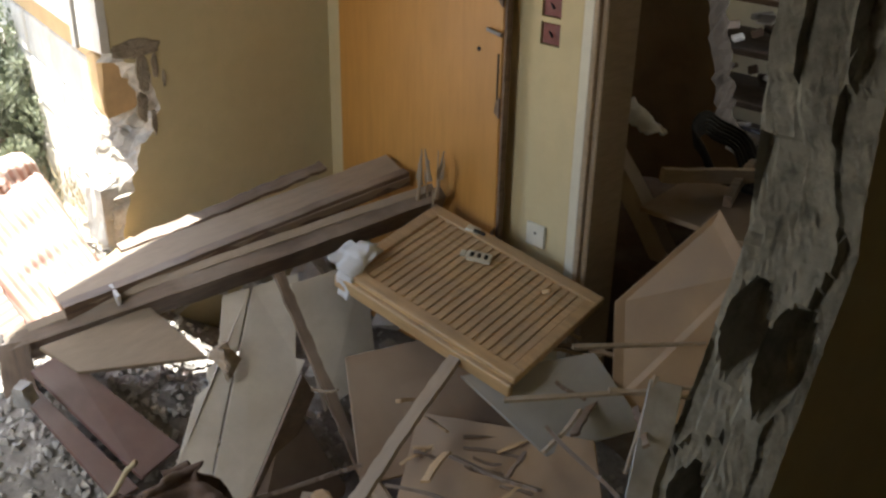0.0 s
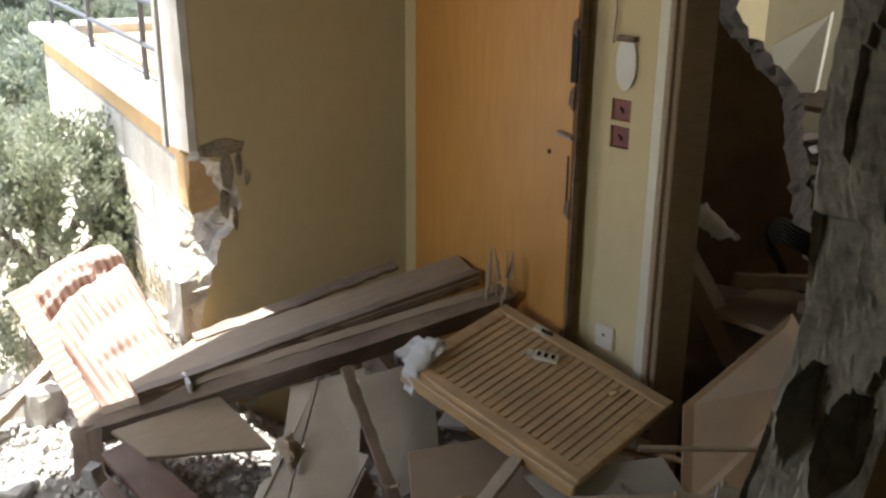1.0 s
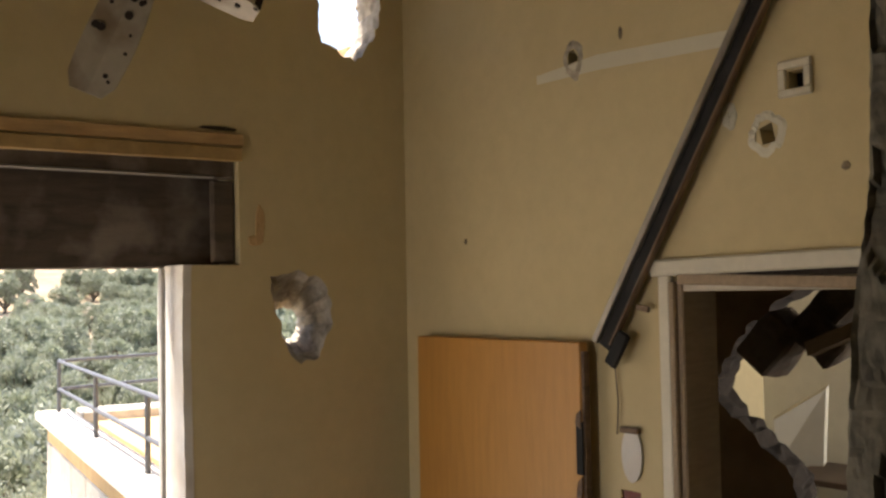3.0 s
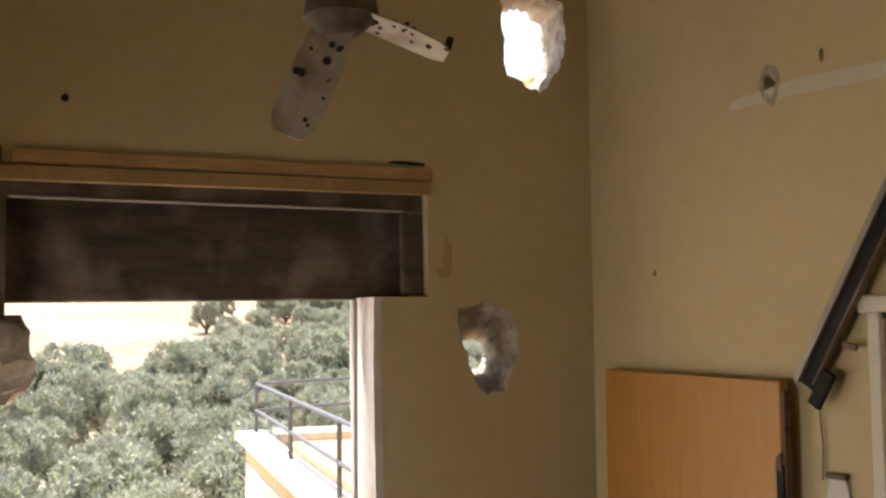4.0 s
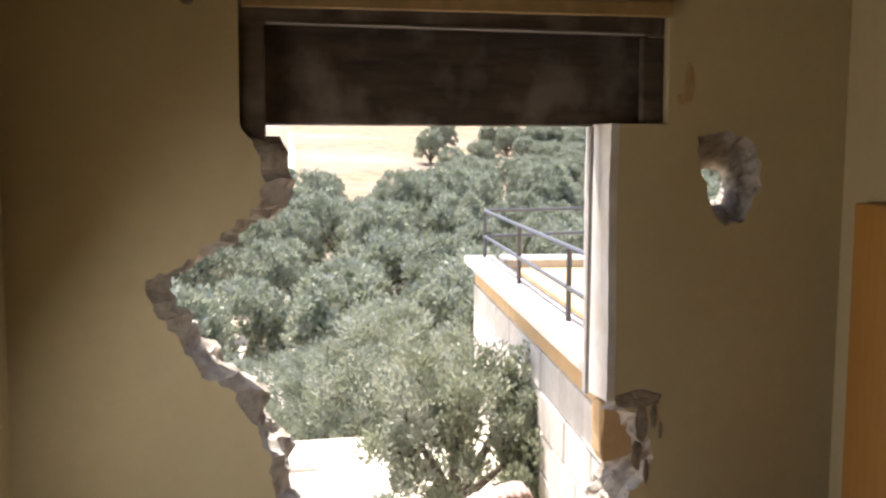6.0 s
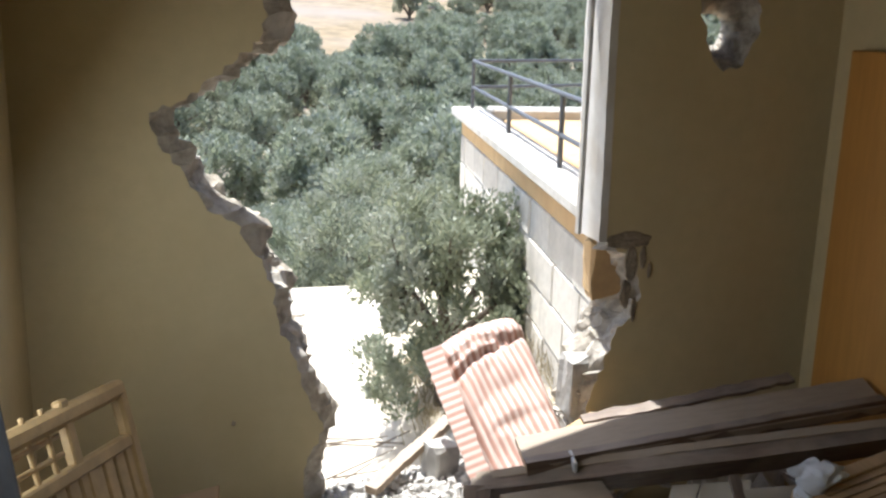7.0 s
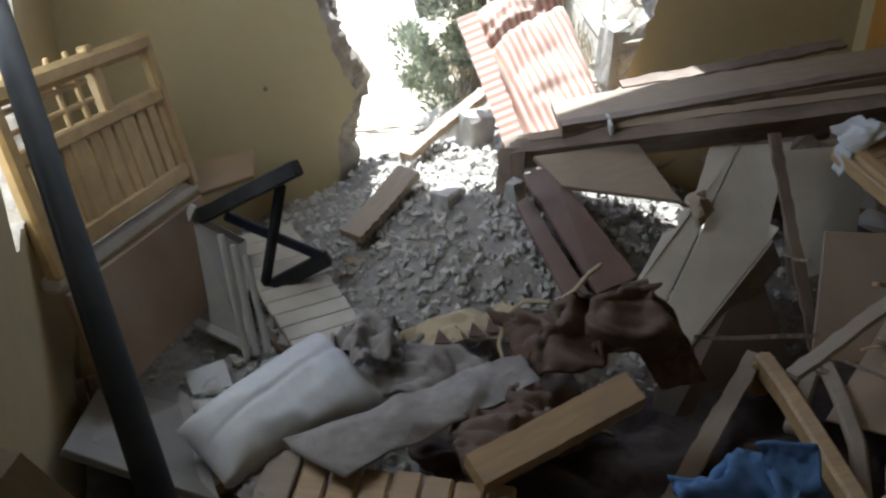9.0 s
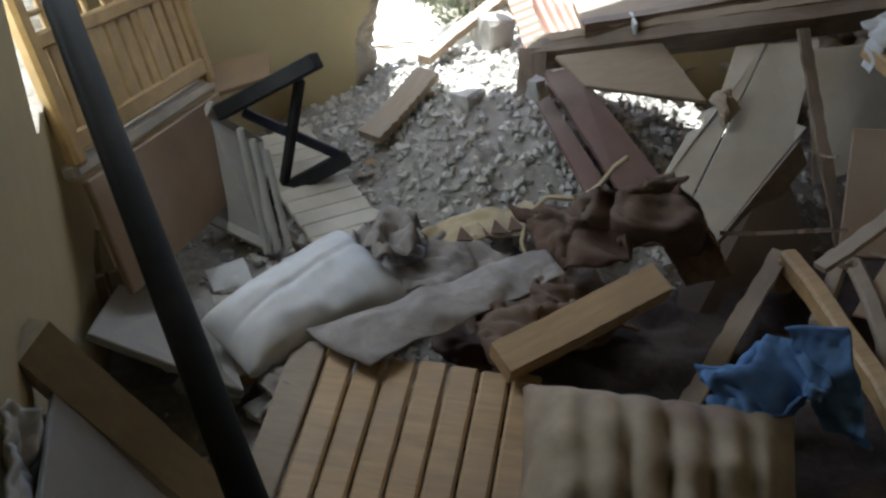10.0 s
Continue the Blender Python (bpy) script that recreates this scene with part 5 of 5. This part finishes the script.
# bent twigs on the bright ground
t = thing("twigs", "dry bent twigs lying outside", "twigs", pose(-1.75, 1.2, -0.45))
rng = random.Random(2)
for i in range(14):
    a = Vector((rng.uniform(-0.35, 0.35), rng.uniform(-0.5, 0.5), rng.uniform(0, 0.06)))
    an = rng.uniform(-0.6, 0.6)
    b = a + Vector((math.cos(an), math.sin(an), rng.uniform(-0.05, 0.1))) * rng.uniform(0.2, 0.5)
    part("twig", tube(0.006, a, b, 5, 0.003), M_TWIG, t)


# ---------------------------------------------------------------- bed end by the second window
def build_headboard():
    A, B, C = Vector((-2.690, -0.370, 0.785)), Vector((-2.592, -0.440, 0.386)), Vector((-2.925, -1.120, 0.490))
    m = axes(B, C, A - B)
    L_ = (C - B).length
    H = (A - B).length
    t = thing("headboard", "yellow pine headboard with panels and fretwork", "headboard", m)
    part("post", box(0.05, H + 0.05, 0.04, (0.02, H / 2, 0), 0.01), M_PINE, t)
    part("post", box(0.05, H + 0.05, 0.04, (L_ - 0.02, H / 2, 0), 0.01), M_PINE, t)
    part("top_rail", box(L_, 0.055, 0.045, (L_ / 2, H, 0), 0.014), M_PINE, t)
    part("mid_rail", box(L_, 0.04, 0.035, (L_ / 2, 0.265, 0), 0.006), M_PINE, t)
    part("low_rail", box(L_, 0.05, 0.035, (L_ / 2, 0.03, 0), 0.006), M_PINE, t)
    part("foot_rail", box(L_ * 1.02, 0.045, 0.05, (L_ / 2, -0.03, 0.015), 0.012), M_WHITEBOARD, t, "paler dusty bottom rail")
    for x in (0.27, 0.52, 0.77):
        if x < L_:
            part("stile", box(0.04, 0.22, 0.03, (x, 0.15, 0), 0.005), M_PINE, t)
    for i in range(int(L_ / 0.062)):
        part("slat", box(0.055, 0.2, 0.014, (0.05 + i * 0.062, 0.15, -0.004), 0.005), M_PINE, t)
    for x in (0.31,):
        part("stile", box(0.04, 0.19, 0.03, (x, 0.365, 0), 0.005), M_PINE, t)
    # pierced fretwork
    for i in range(7):
        x = 0.40 + i * 0.085
        if x < L_ - 0.04:
            part("fret", box(0.016, 0.19, 0.014, (x, 0.365, 0), 0.004), M_PINE, t)
    for y in (0.325, 0.375, 0.42):
        part("fret", box(L_ - 0.36, 0.014, 0.014, (0.35 + (L_ - 0.36) / 2, y, 0.001), 0.004), M_PINE, t)
    base = thing("bed_plank", "brown bed side panel under the headboard", "panel", m)
    part("panel", box(L_ * 0.98, 0.30, 0.02, (L_ / 2, -0.21, -0.006), 0.004), M_BROWN, base)


build_headboard()

# dark pole leaning in front
t = thing("pole", "black metal pole leaning across the room", "pole", pose(-2.232, -3.797, -0.200))
part("shaft", tube(0.0271, (0, 0, 0), (-0.855, 3.342, 1.676), 20), M_BLACK, t, smooth=True)

# overturned table with crossed dark legs, its grey side and ribbed top
t = thing("folding_table", "overturned grey table with black crossed legs", "table", pose(-2.479, -0.520, 0.023))
o = Vector((-2.479, -0.520, 0.023))
def bar2(name, a, b, w_, h_, m, side=(0, 0.3, 1)):
    a, b = Vector(a) - o, Vector(b) - o
    ob = part(name, box((b - a).length, w_, h_, ((b - a).length / 2, 0, 0), 0.005), m, t)
    ob.matrix_local = axes(a, b, side)
bar2("rail", (-2.579, -0.576, 0.316), (-2.299, -0.734, 0.516), 0.047, 0.047, M_BLACK)
bar2("rail", (-2.475, -0.601, 0.016), (-2.212, -0.622, 0.149), 0.047, 0.047, M_BLACK)
bar2("leg", (-2.511, -0.607, 0.326), (-2.223, -0.623, 0.147), 0.031, 0.026, M_NAVY)
bar2("leg", (-2.346, -0.688, 0.447), (-2.421, -0.594, 0.024), 0.031, 0.026, M_BLACK)
part("pivot", tube(0.012, (0.10, -0.01, 0.135), (0.09, -0.045, 0.145), 10), M_ALU, t)
part("side_panel", sheet([Vector(c) - o for c in [(-2.613, -0.557, 0.327), (-2.457, -0.467, 0.156), (-2.486, -0.818, -0.038), (-2.770, -0.628, 0.066)]], 0.02, 0.004), M_GREYBOARD, t)
part("edge_strip", sheet([Vector(c) - o for c in [(-2.601, -0.560, 0.353), (-2.584, -0.570, 0.347), (-2.751, -0.636, 0.077), (-2.776, -0.624, 0.082)]], 0.015, 0.003), M_CAP, t, "pale chipped edge strip")
for i in range(3):
    bar2("rib", (-2.53 + 0.03 * i, -0.80 - 0.012 * i, 0.37 - 0.03 * i), (-2.50 + 0.03 * i, -0.97, 0.06 + 0.005 * i), 0.016, 0.02, M_GREYBOARD)
t = thing("ribbed_board", "white ribbed slatted board lying on rubble", "board", axes((-2.351, -1.016, 0.030), (-2.531, -0.320, 0.100), (1, 0.2, 0)))
for i in range(11):
    part("slat", box(0.055, 0.23, 0.012, (0.03 + i * 0.0635, 0.12, 0.0), 0.004, pose(0, 0, 0, 0, 10, 0)), M_WHITEBOARD, t)
part("backing", box(0.70, 0.22, 0.008, (0.35, 0.12, 0.018), 0.002), M_TAN, t)
bar_thing("table_leg", "dark square table leg on the floor", "leg", (-2.438, -0.708, -0.023), (-2.291, -0.974, -0.045), 0.03, 0.03, (1, 1, 0), M_DKWOOD, "leg", 3)

# soft things in the middle
t = thing("sack", "stuffed white cotton sack among debris", "sack", pose(-2.418, -1.168, 0.009, 18, 6, 35))
part("body", cushion(0.56, 0.38, 0.24, 1, 2, 0, 0.3, 0.45), M_WHITE, t, smooth=True)
flat = lambda c, o: [Vector(v) - Vector(o) for v in c]
def cloth_thing(name, label, corners, material, folds=0.03, freq=6.0, seed=0, bulge=0.0, res=(48, 40), category="cloth"):
    o = corners[0]
    t = thing(name, label, category, pose(*o))
    part("fabric", cloth(flat(corners, o), res, folds, freq, seed, bulge), material, t, smooth=True)
    return t


cloth_thing("grey_cloth", "crumpled dusty grey blanket in folds", [(-2.223, -0.876, -0.017), (-1.801, -0.982, 0.000), (-1.827, -1.221, -0.008), (-2.177, -1.160, -0.022)], M_GREYCLOTH, 0.035, 9, 1, 0.05)
cloth_thing("grey_cloth", "long grey cloth strip over the debris", [(-2.444, -1.339, 0.054), (-1.779, -1.224, 0.111), (-1.763, -1.329, 0.093), (-2.314, -1.489, 0.038)], M_GREYCLOTH, 0.016, 6, 2, 0.02)
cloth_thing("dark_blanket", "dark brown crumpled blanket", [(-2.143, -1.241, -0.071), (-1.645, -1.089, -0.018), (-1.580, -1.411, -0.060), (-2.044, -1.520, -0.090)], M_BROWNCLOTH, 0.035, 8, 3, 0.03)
cloth_thing("cream_cloth", "cream cloth with zigzag brown border", [(-2.076, -0.926, 0.017), (-1.726, -0.945, 0.087), (-1.694, -1.076, 0.080), (-2.039, -1.051, 0.019)], M_CREAMCLOTH, 0.025, 7, 4, 0.02)
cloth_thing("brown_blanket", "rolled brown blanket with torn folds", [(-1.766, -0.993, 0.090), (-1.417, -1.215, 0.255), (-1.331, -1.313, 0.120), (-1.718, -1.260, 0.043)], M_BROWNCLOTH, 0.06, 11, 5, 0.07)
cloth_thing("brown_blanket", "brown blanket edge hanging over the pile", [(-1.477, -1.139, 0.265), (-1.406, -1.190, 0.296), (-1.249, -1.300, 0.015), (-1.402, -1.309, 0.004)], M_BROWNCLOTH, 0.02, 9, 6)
cloth_thing("yellow_cloth", "crumpled yellow cloth under a slatted panel", [(-2.485, -1.251, -0.036), (-2.389, -1.222, -0.029), (-2.379, -1.340, -0.034), (-2.489, -1.381, -0.049)], M_YELLOW, 0.02, 16, 7, 0.02, (14, 12))
cloth_thing("grey_rag", "torn grey rags beside the pole", [(-2.557, -1.293, -0.044), (-2.417, -1.321, -0.046), (-2.445, -1.542, -0.053), (-2.587, -1.506, -0.054)], M_GREYCLOTH, 0.03, 16, 8, 0.02, (20, 18))
cloth_thing("blue_cloth", "crumpled blue cotton shirt", [(-1.523, -1.683, 0.015), (-1.367, -1.796, 0.167), (-1.351, -1.938, 0.146), (-1.572, -1.842, -0.004)], M_BLUE, 0.05, 13, 9, 0.05)
cloth_thing("blue_cloth", "blue cloth draped over a chair arm", [(-1.420, -1.786, 0.231), (-1.347, -1.873, 0.275), (-1.286, -1.996, 0.032), (-1.378, -1.932, 0.029)], M_BLUE, 0.02, 9, 10)
cloth_thing("white_cloth", "pale blue and white cloth by the wall", [(-2.930, -2.008, 0.549), (-2.930, -1.893, 0.387), (-2.930, -2.018, 0.255), (-2.930, -2.239, 0.509)], M_WHITE, 0.02, 12, 11, 0.02)
t = thing("pillow", "beige striped stained bed pillow", "pillow", pose(-1.777, -1.956, -0.043, 24, 4, -20))
part("body", cushion(0.62, 0.46, 0.22, 1, 5, 7, 0.6), M_PILLOW, t, smooth=True)

# wooden furniture pieces in the foreground
bar_thing("bed_rail", "golden bed rail lying over the blankets", "bed rail", (-2.026, -1.602, 0.112), (-1.579, -1.484, 0.183), 0.085, 0.06, (0, 1, 0.4), M_OAK, "rail", 41, 0.001)
def slat_panel():
    a, b, c, d_ = Vector((-2.474, -1.329, 0.025)), Vector((-1.913, -1.594, 0.020)), Vector((-2.075, -2.093, -0.078)), Vector((-2.557, -1.833, -0.076))
    m = axes(a, b, d_ - a)
    t = thing("slatted_panel", "golden pine slatted panel lying on the debris", "panel", m)
    W_ = (b - a).length
    L_ = 0.62
    flip = (m.to_3x3() @ Vector((0, 0, 1))).z
    n_ = 7
    for i in range(n_):
        w_ = (W_ - 0.09) / n_
        part("slat", box(w_ - 0.006, L_, 0.018, (0.09 + (i + 0.5) * w_, L_ / 2 + 0.004 * (i % 3), 0), 0.007), M_OAK, t)
    part("edge_board", box(0.085, L_, 0.02, (0.042, L_ / 2 - 0.01, 0.0), 0.004), M_TAN, t, "dusty grey-brown edge board")
    part("batten", box(W_ * 0.95, 0.04, 0.02, (W_ / 2, 0.2, -0.02 * (1 if flip > 0 else -1)), 0.003), M_TAN, t)


slat_panel()
def chair_arm(name, label, pts, w_, h_, material):
    t = thing(name, label, "chair arm", pose(*pts[0]))
    for a, b in zip(pts, pts[1:]):
        a, b = Vector(a) - Vector(pts[0]), Vector(b) - Vector(pts[0])
        bm = box((b - a).length + h_ * 0.6, w_, h_, ((b - a).length / 2, 0, 0), 0.008)
        bmesh.ops.transform(bm, matrix=axes(a, b, (0.6, -0.8, 0.05)), verts=bm.verts)
        part("arm", bm, material, t)


chair_arm("chair_arm", "pale bent wooden chair arm", [(-1.045, -1.261, -0.147), (-1.075, -1.291, 0.013), (-1.089, -1.441, 0.015), (-1.143, -1.826, -0.000), (-1.195, -2.048, -0.020)], 0.05, 0.068, M_OAK)
chair_arm("chair_arm", "pale curved wooden chair arm", [(-1.099, -1.496, -0.049), (-0.956, -1.352, 0.024), (-0.950, -1.395, 0.057), (-0.968, -1.504, 0.027), (-1.009, -1.641, -0.005), (-1.079, -1.774, -0.041)], 0.045, 0.035, M_TAN)
bar_thing("stick", "thin wooden stick leaning on the pile", "stick", (-1.073, -1.244, 0.019), (-1.610, -1.721, -0.068), 0.05, 0.02, (0.6, -0.6, 0), M_TAN, "stick", 51)
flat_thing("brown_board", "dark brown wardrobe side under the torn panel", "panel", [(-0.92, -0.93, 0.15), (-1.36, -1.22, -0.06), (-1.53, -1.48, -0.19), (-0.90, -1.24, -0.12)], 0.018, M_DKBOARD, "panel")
# added dark sheet, stands in for the deep shade of the hollow
cloth_thing("carpet", "crumpled dark sheet standing in for shade under the debris", [(-2.05, -1.34, -0.12), (-0.55, -1.10, -0.12), (-0.60, -2.36, -0.10), (-2.0, -2.36, -0.12)], M_HOLLOW_SHADE, 0.03, 6, 21, 0.0, (60, 50), "carpet")
flat_thing("grey_board", "dusty grey board lying by the wall", "board", [(-2.930, -1.451, 0.219), (-2.913, -0.835, -0.053), (-2.678, -0.961, -0.055), (-2.618, -1.410, -0.055)], 0.02, M_GREYBOARD, "board")
bar_thing("timber", "pale pine timber slanting down", "timber", (-2.930, -1.842, 0.523), (-2.649, -1.797, -0.052), 0.085, 0.06, (0.7, 0.7, 0), M_PALEWOOD, "timber", 61, 0.001)
flat_thing("grey_sheet", "grey sheet standing behind the timber", "board", [(-2.930, -1.845, 0.421), (-2.694, -1.876, -0.066), (-2.770, -2.041, -0.072), (-2.930, -2.110, 0.425)], 0.012, M_GREYBOARD, "sheet")
t = thing("small_crate", "small slatted wooden crate end", "crate", pose(-2.927, -0.943, -0.064, 0, 0, 20))
for i in range(3):
    part("slat", box(0.04, 0.02, 0.14, (i * 0.046 - 0.03, 0, 0.05), 0.004), M_TAN, t)
t = thing("paper_bag", "crumpled pale paper bag standing up", "bag", pose(-2.930, -0.895, 0.001))
bm = bmesh.new()
bmesh.ops.create_cone(bm, cap_ends=True, segments=5, radius1=0.055, radius2=0.008, depth=0.16)
bmesh.ops.subdivide_edges(bm, edges=bm.edges[:], cuts=2)
for v in bm.verts:
    v.co += Vector(noise.noise_vector(v.co * 30)) * 0.01
bmesh.ops.translate(bm, vec=(0, 0, 0.08), verts=bm.verts)
part("bag", bm, M_CREAMCLOTH, t)
flat_thing("paper", "white sheet of paper on the rubble", "paper", [(-2.680, -0.855, -0.042), (-2.565, -0.820, -0.038), (-2.546, -0.945, -0.045), (-2.659, -0.961, -0.048)], 0.003, M_WHITE, "sheet")
bar_thing("pine_batten", "pine batten under the sack", "batten", (-2.686, -1.158, -0.058), (-2.436, -1.053, -0.048), 0.05, 0.04, (0, 1, 0), M_OAK, "batten", 71)
bar_thing("pine_batten", "pine batten beside the sack", "batten", (-2.626, -1.306, -0.053), (-2.369, -1.240, -0.043), 0.05, 0.04, (0, 1, 0), M_OAK, "batten", 72)

# ---------------------------------------------------------------- through the doorway
bar_thing("wooden_post", "brown wooden post fallen in the passage", "post", (0.52, -1.02, 0.78), (0.50, -1.45, 0.30), 0.10, 0.07, (1, 0.3, 0), M_TAN, "post", 81)
t = thing("white_rag", "white rag on the fallen post", "rag", pose(0.56, -1.12, 0.80))
part("cloth", cloth([(-0.07, 0.06, 0.03), (0.06, 0.06, 0.03), (0.07, -0.10, -0.06), (-0.05, -0.10, -0.05)], (14, 14), 0.02, 16, 13, 0.02), M_WHITE, t, smooth=True)
t = thing("cable_coil", "coil of black cable in the passage", "cable", pose(0.85, -1.35, 0.62, 40, 10, 0))
for i in range(6):
    r_ = 0.13 + 0.012 * i
    part("turn", sweep([(math.cos(q / 30 * 6.2832) * r_, math.sin(q / 30 * 6.2832) * r_, 0.01 * i + 0.01 * math.sin(q)) for q in range(30)], 0.008, 6, True), M_BLACK, t)
flat_thing("passage_board", "dark brown board in the passage debris", "board", [(0.4, -1.3, 0.52), (1.0, -1.2, 0.50), (1.0, -1.75, 0.45), (0.45, -1.8, 0.50)], 0.02, M_BROWN, "board")
bar_thing("passage_lath", "brown lath across the passage debris", "lath", (0.45, -1.35, 0.66), (0.95, -1.62, 0.60), 0.05, 0.03, (0, 0, 1), M_TAN, "lath", 83)
bar_thing("passage_lath", "brown lath across the passage debris", "lath", (0.5, -1.6, 0.62), (1.05, -1.40, 0.58), 0.04, 0.03, (0, 0, 1), M_DKWOOD, "lath", 84)
flat_thing("tilted_board", "reddish brown panel tilted in the passage", "panel", [(0.75, -1.62, 0.80), (0.95, -1.82, 0.78), (0.8, -1.95, 0.42), (0.6, -1.75, 0.45)], 0.015, M_MAROON, "panel")
t = thing("ceiling_chunk", "dark ceiling chunk hanging in the broken wall", "ceiling chunk", pose(1.18, -1.0, 1.74, 42, 0, 8))
for i, (sx_, sy_, sz_, y_, z_) in enumerate(((0.20, 0.17, 0.24, 0.03, -0.04), (0.18, 0.20, 0.16, -0.10, 0.12), (0.16, 0.14, 0.40, -0.05, 0.26))):
    bm = box(sx_, sy_, sz_, (0, y_, z_), 0.012)
    bmesh.ops.subdivide_edges(bm, edges=bm.edges[:], cuts=2, use_grid_fill=True)
    for v in bm.verts:
        v.co += Vector(noise.noise_vector(v.co * 12 + Vector((i * 5, 0, 0)))) * 0.02
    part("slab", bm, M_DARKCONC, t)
bar_thing("roof_batten", "brown roof batten hanging across the doorway", "batten", (1.0, -1.18, 1.72), (0.75, -1.75, 1.92), 0.05, 0.04, (0, 0, 1), M_TAN, "batten", 85)

# the further room: drawer front leaning, shelves of rubbish
flat_thing("cupboard_side", "cream cupboard side leaning on the debris", "cupboard", [(2.12, -0.34, 1.29), (2.14, -0.63, 1.47), (2.25, -0.54, 1.06), (2.22, -0.30, 1.05)], 0.05, M_PLASTER_W, "side")
t = thing("collapsed_shelf", "collapsed shelves full of grey litter", "shelf unit", pose(2.25, -0.9, 0.12))
# lower shelves near-black brown, top shelf dark brown
for i in range(4):
    part("shelf", box(0.5, 1.2, 0.03, (0, -0.1, i * 0.26 + 0.1), 0.004), M_DKBOARD if i == 3 else M_NEARBLACK, t)
rng = random.Random(9)
for i in range(90):
    k_ = i % 3
    part("litter", box(rng.uniform(0.04, 0.14), rng.uniform(0.02, 0.10), rng.uniform(0.01, 0.06), (rng.uniform(-0.24, 0.1), rng.uniform(-0.6, 0.5), k_ * 0.26 + 0.15 + rng.uniform(0, 0.08)), 0.004, Euler((rng.uniform(-0.5, 0.5), rng.uniform(-0.5, 0.5), rng.uniform(0, 3))).to_matrix().to_4x4()), (M_WHITE, M_GREYBOARD, M_NAVY, M_NEARBLACK, M_DKBOARD)[i % 5], t)
lump("far_rubble", "rubble heap in the further room", 2.0, -0.95, -0.25, 0.9, 1.7, 0.36, 0, 12, M_DUST)
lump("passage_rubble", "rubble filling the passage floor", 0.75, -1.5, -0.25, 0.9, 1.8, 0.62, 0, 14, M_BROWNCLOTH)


# piping along the blanket's rolled edge, and the zigzag border of the cream cloth
def cord(name, label, pts, r, material, category="trim"):
    t = thing(name, label, category, pose(*pts[0]))
    o = Vector(pts[0])
    part("cord", sweep([Vector(p) - o for p in pts], r, 8), material, t, smooth=True)


cord("piping", "cream piping along a rolled blanket edge", [(-1.796, -1.168, 0.009), (-1.801, -1.079, 0.060), (-1.777, -1.058, 0.144), (-1.727, -1.064, 0.189), (-1.647, -1.102, 0.195), (-1.600, -1.118, 0.239), (-1.573, -1.148, 0.311), (-1.556, -1.174, 0.347)], 0.007, M_CREAMCLOTH)
t = thing("zigzag_border", "brown zigzag border of the cream cloth", "trim", pose(-1.983, -1.048, 0.077))
for i in range(5):
    part("tooth", sheet([(i * 0.05, 0.0, 0.004 * i), (i * 0.05 + 0.05, -0.012, 0.004 * i), (i * 0.05 + 0.025, 0.05, 0.012 + 0.004 * i)], 0.004, 0), M_BROWNCLOTH, t)
cloth_thing("torn_stuffing", "torn grey mattress stuffing", [(-2.254, -0.962, 0.060), (-2.094, -0.933, 0.078), (-2.092, -1.107, 0.073), (-2.206, -1.118, 0.067)], M_GREYCLOTH, 0.045, 14, 21, 0.04, (40, 40), "stuffing")
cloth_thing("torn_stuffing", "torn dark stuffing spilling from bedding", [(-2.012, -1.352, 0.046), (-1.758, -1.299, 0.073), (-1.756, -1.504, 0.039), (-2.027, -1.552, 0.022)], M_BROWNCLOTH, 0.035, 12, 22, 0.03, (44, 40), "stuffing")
lump("facing_stone", "tan facing stone at the broken edge", -0.85, 0.16, 0.80, 0.17, 0.10, 0.25, 0, 41, M_STONEBAND)


def scraps():
    rng = random.Random(31)
    for i in range(34):
        x, y = rng.uniform(-1.15, -0.15), rng.uniform(-2.0, -0.9)
        z = 0.12 + 0.16 * (x + 1.15) + 0.10 * rng.random()
        an = rng.uniform(0, 6.283)
        l_ = rng.uniform(0.08, 0.32)
        p0 = (x, y, z)
        p1 = (x + math.cos(an) * l_, y + math.sin(an) * l_, z + rng.uniform(-0.08, 0.10))
        bar_thing("splinter", "splintered strip of broken wood", "splinter", p0, p1, rng.uniform(0.008, 0.03), rng.uniform(0.005, 0.012), (rng.uniform(-1, 1), rng.uniform(-1, 1), 0.4), rng.choice((M_TAN, M_KRAFT, M_DKWOOD, M_OAK)), "strip", i, 0.003)
    for i in range(26):
        x, y = rng.uniform(-2.85, -2.0), rng.uniform(-1.6, -0.7)
        z = heap_z(x, y) + 0.03
        s_ = rng.uniform(0.03, 0.08)
        lump("plaster_lump", "lump of broken plaster", x, y, z - 0.02, s_, s_ * 0.8, s_ * 0.6, rng.uniform(0, 360), i, M_CONC)
    for i in range(9):
        x, y = rng.uniform(-2.8, -2.35), rng.uniform(-1.35, -0.8)
        z = heap_z(x, y) + 0.05
        cloth_thing("paper_scrap", "crumpled scrap of white paper", [(x, y, z), (x + 0.07, y + 0.01, z), (x + 0.06, y - 0.07, z), (x - 0.01, y - 0.06, z)], M_WHITE, 0.012, 22, i, 0.02, (10, 10), "paper")


scraps()
# gashes in the torn hardboard
t = thing("torn_veneer", "torn strips of veneer on the hardboard", "veneer", pose(-0.72, -1.55, 0.13))
rng = random.Random(8)
for i in range(9):
    x, y = rng.uniform(-0.18, 0.18), rng.uniform(-0.2, 0.15)
    l_ = rng.uniform(0.06, 0.2)
    ob = part("strip", worn_board(l_, 0.012, 0.003, i, 0.003, 8), (M_DKWOOD, M_OAK)[i % 2], t)
    ob.matrix_local = pose(x, y, 0.02 + 0.22 * x - 0.05 * y + 0.01, 0, rng.uniform(-12, 4), rng.uniform(-70, 0))
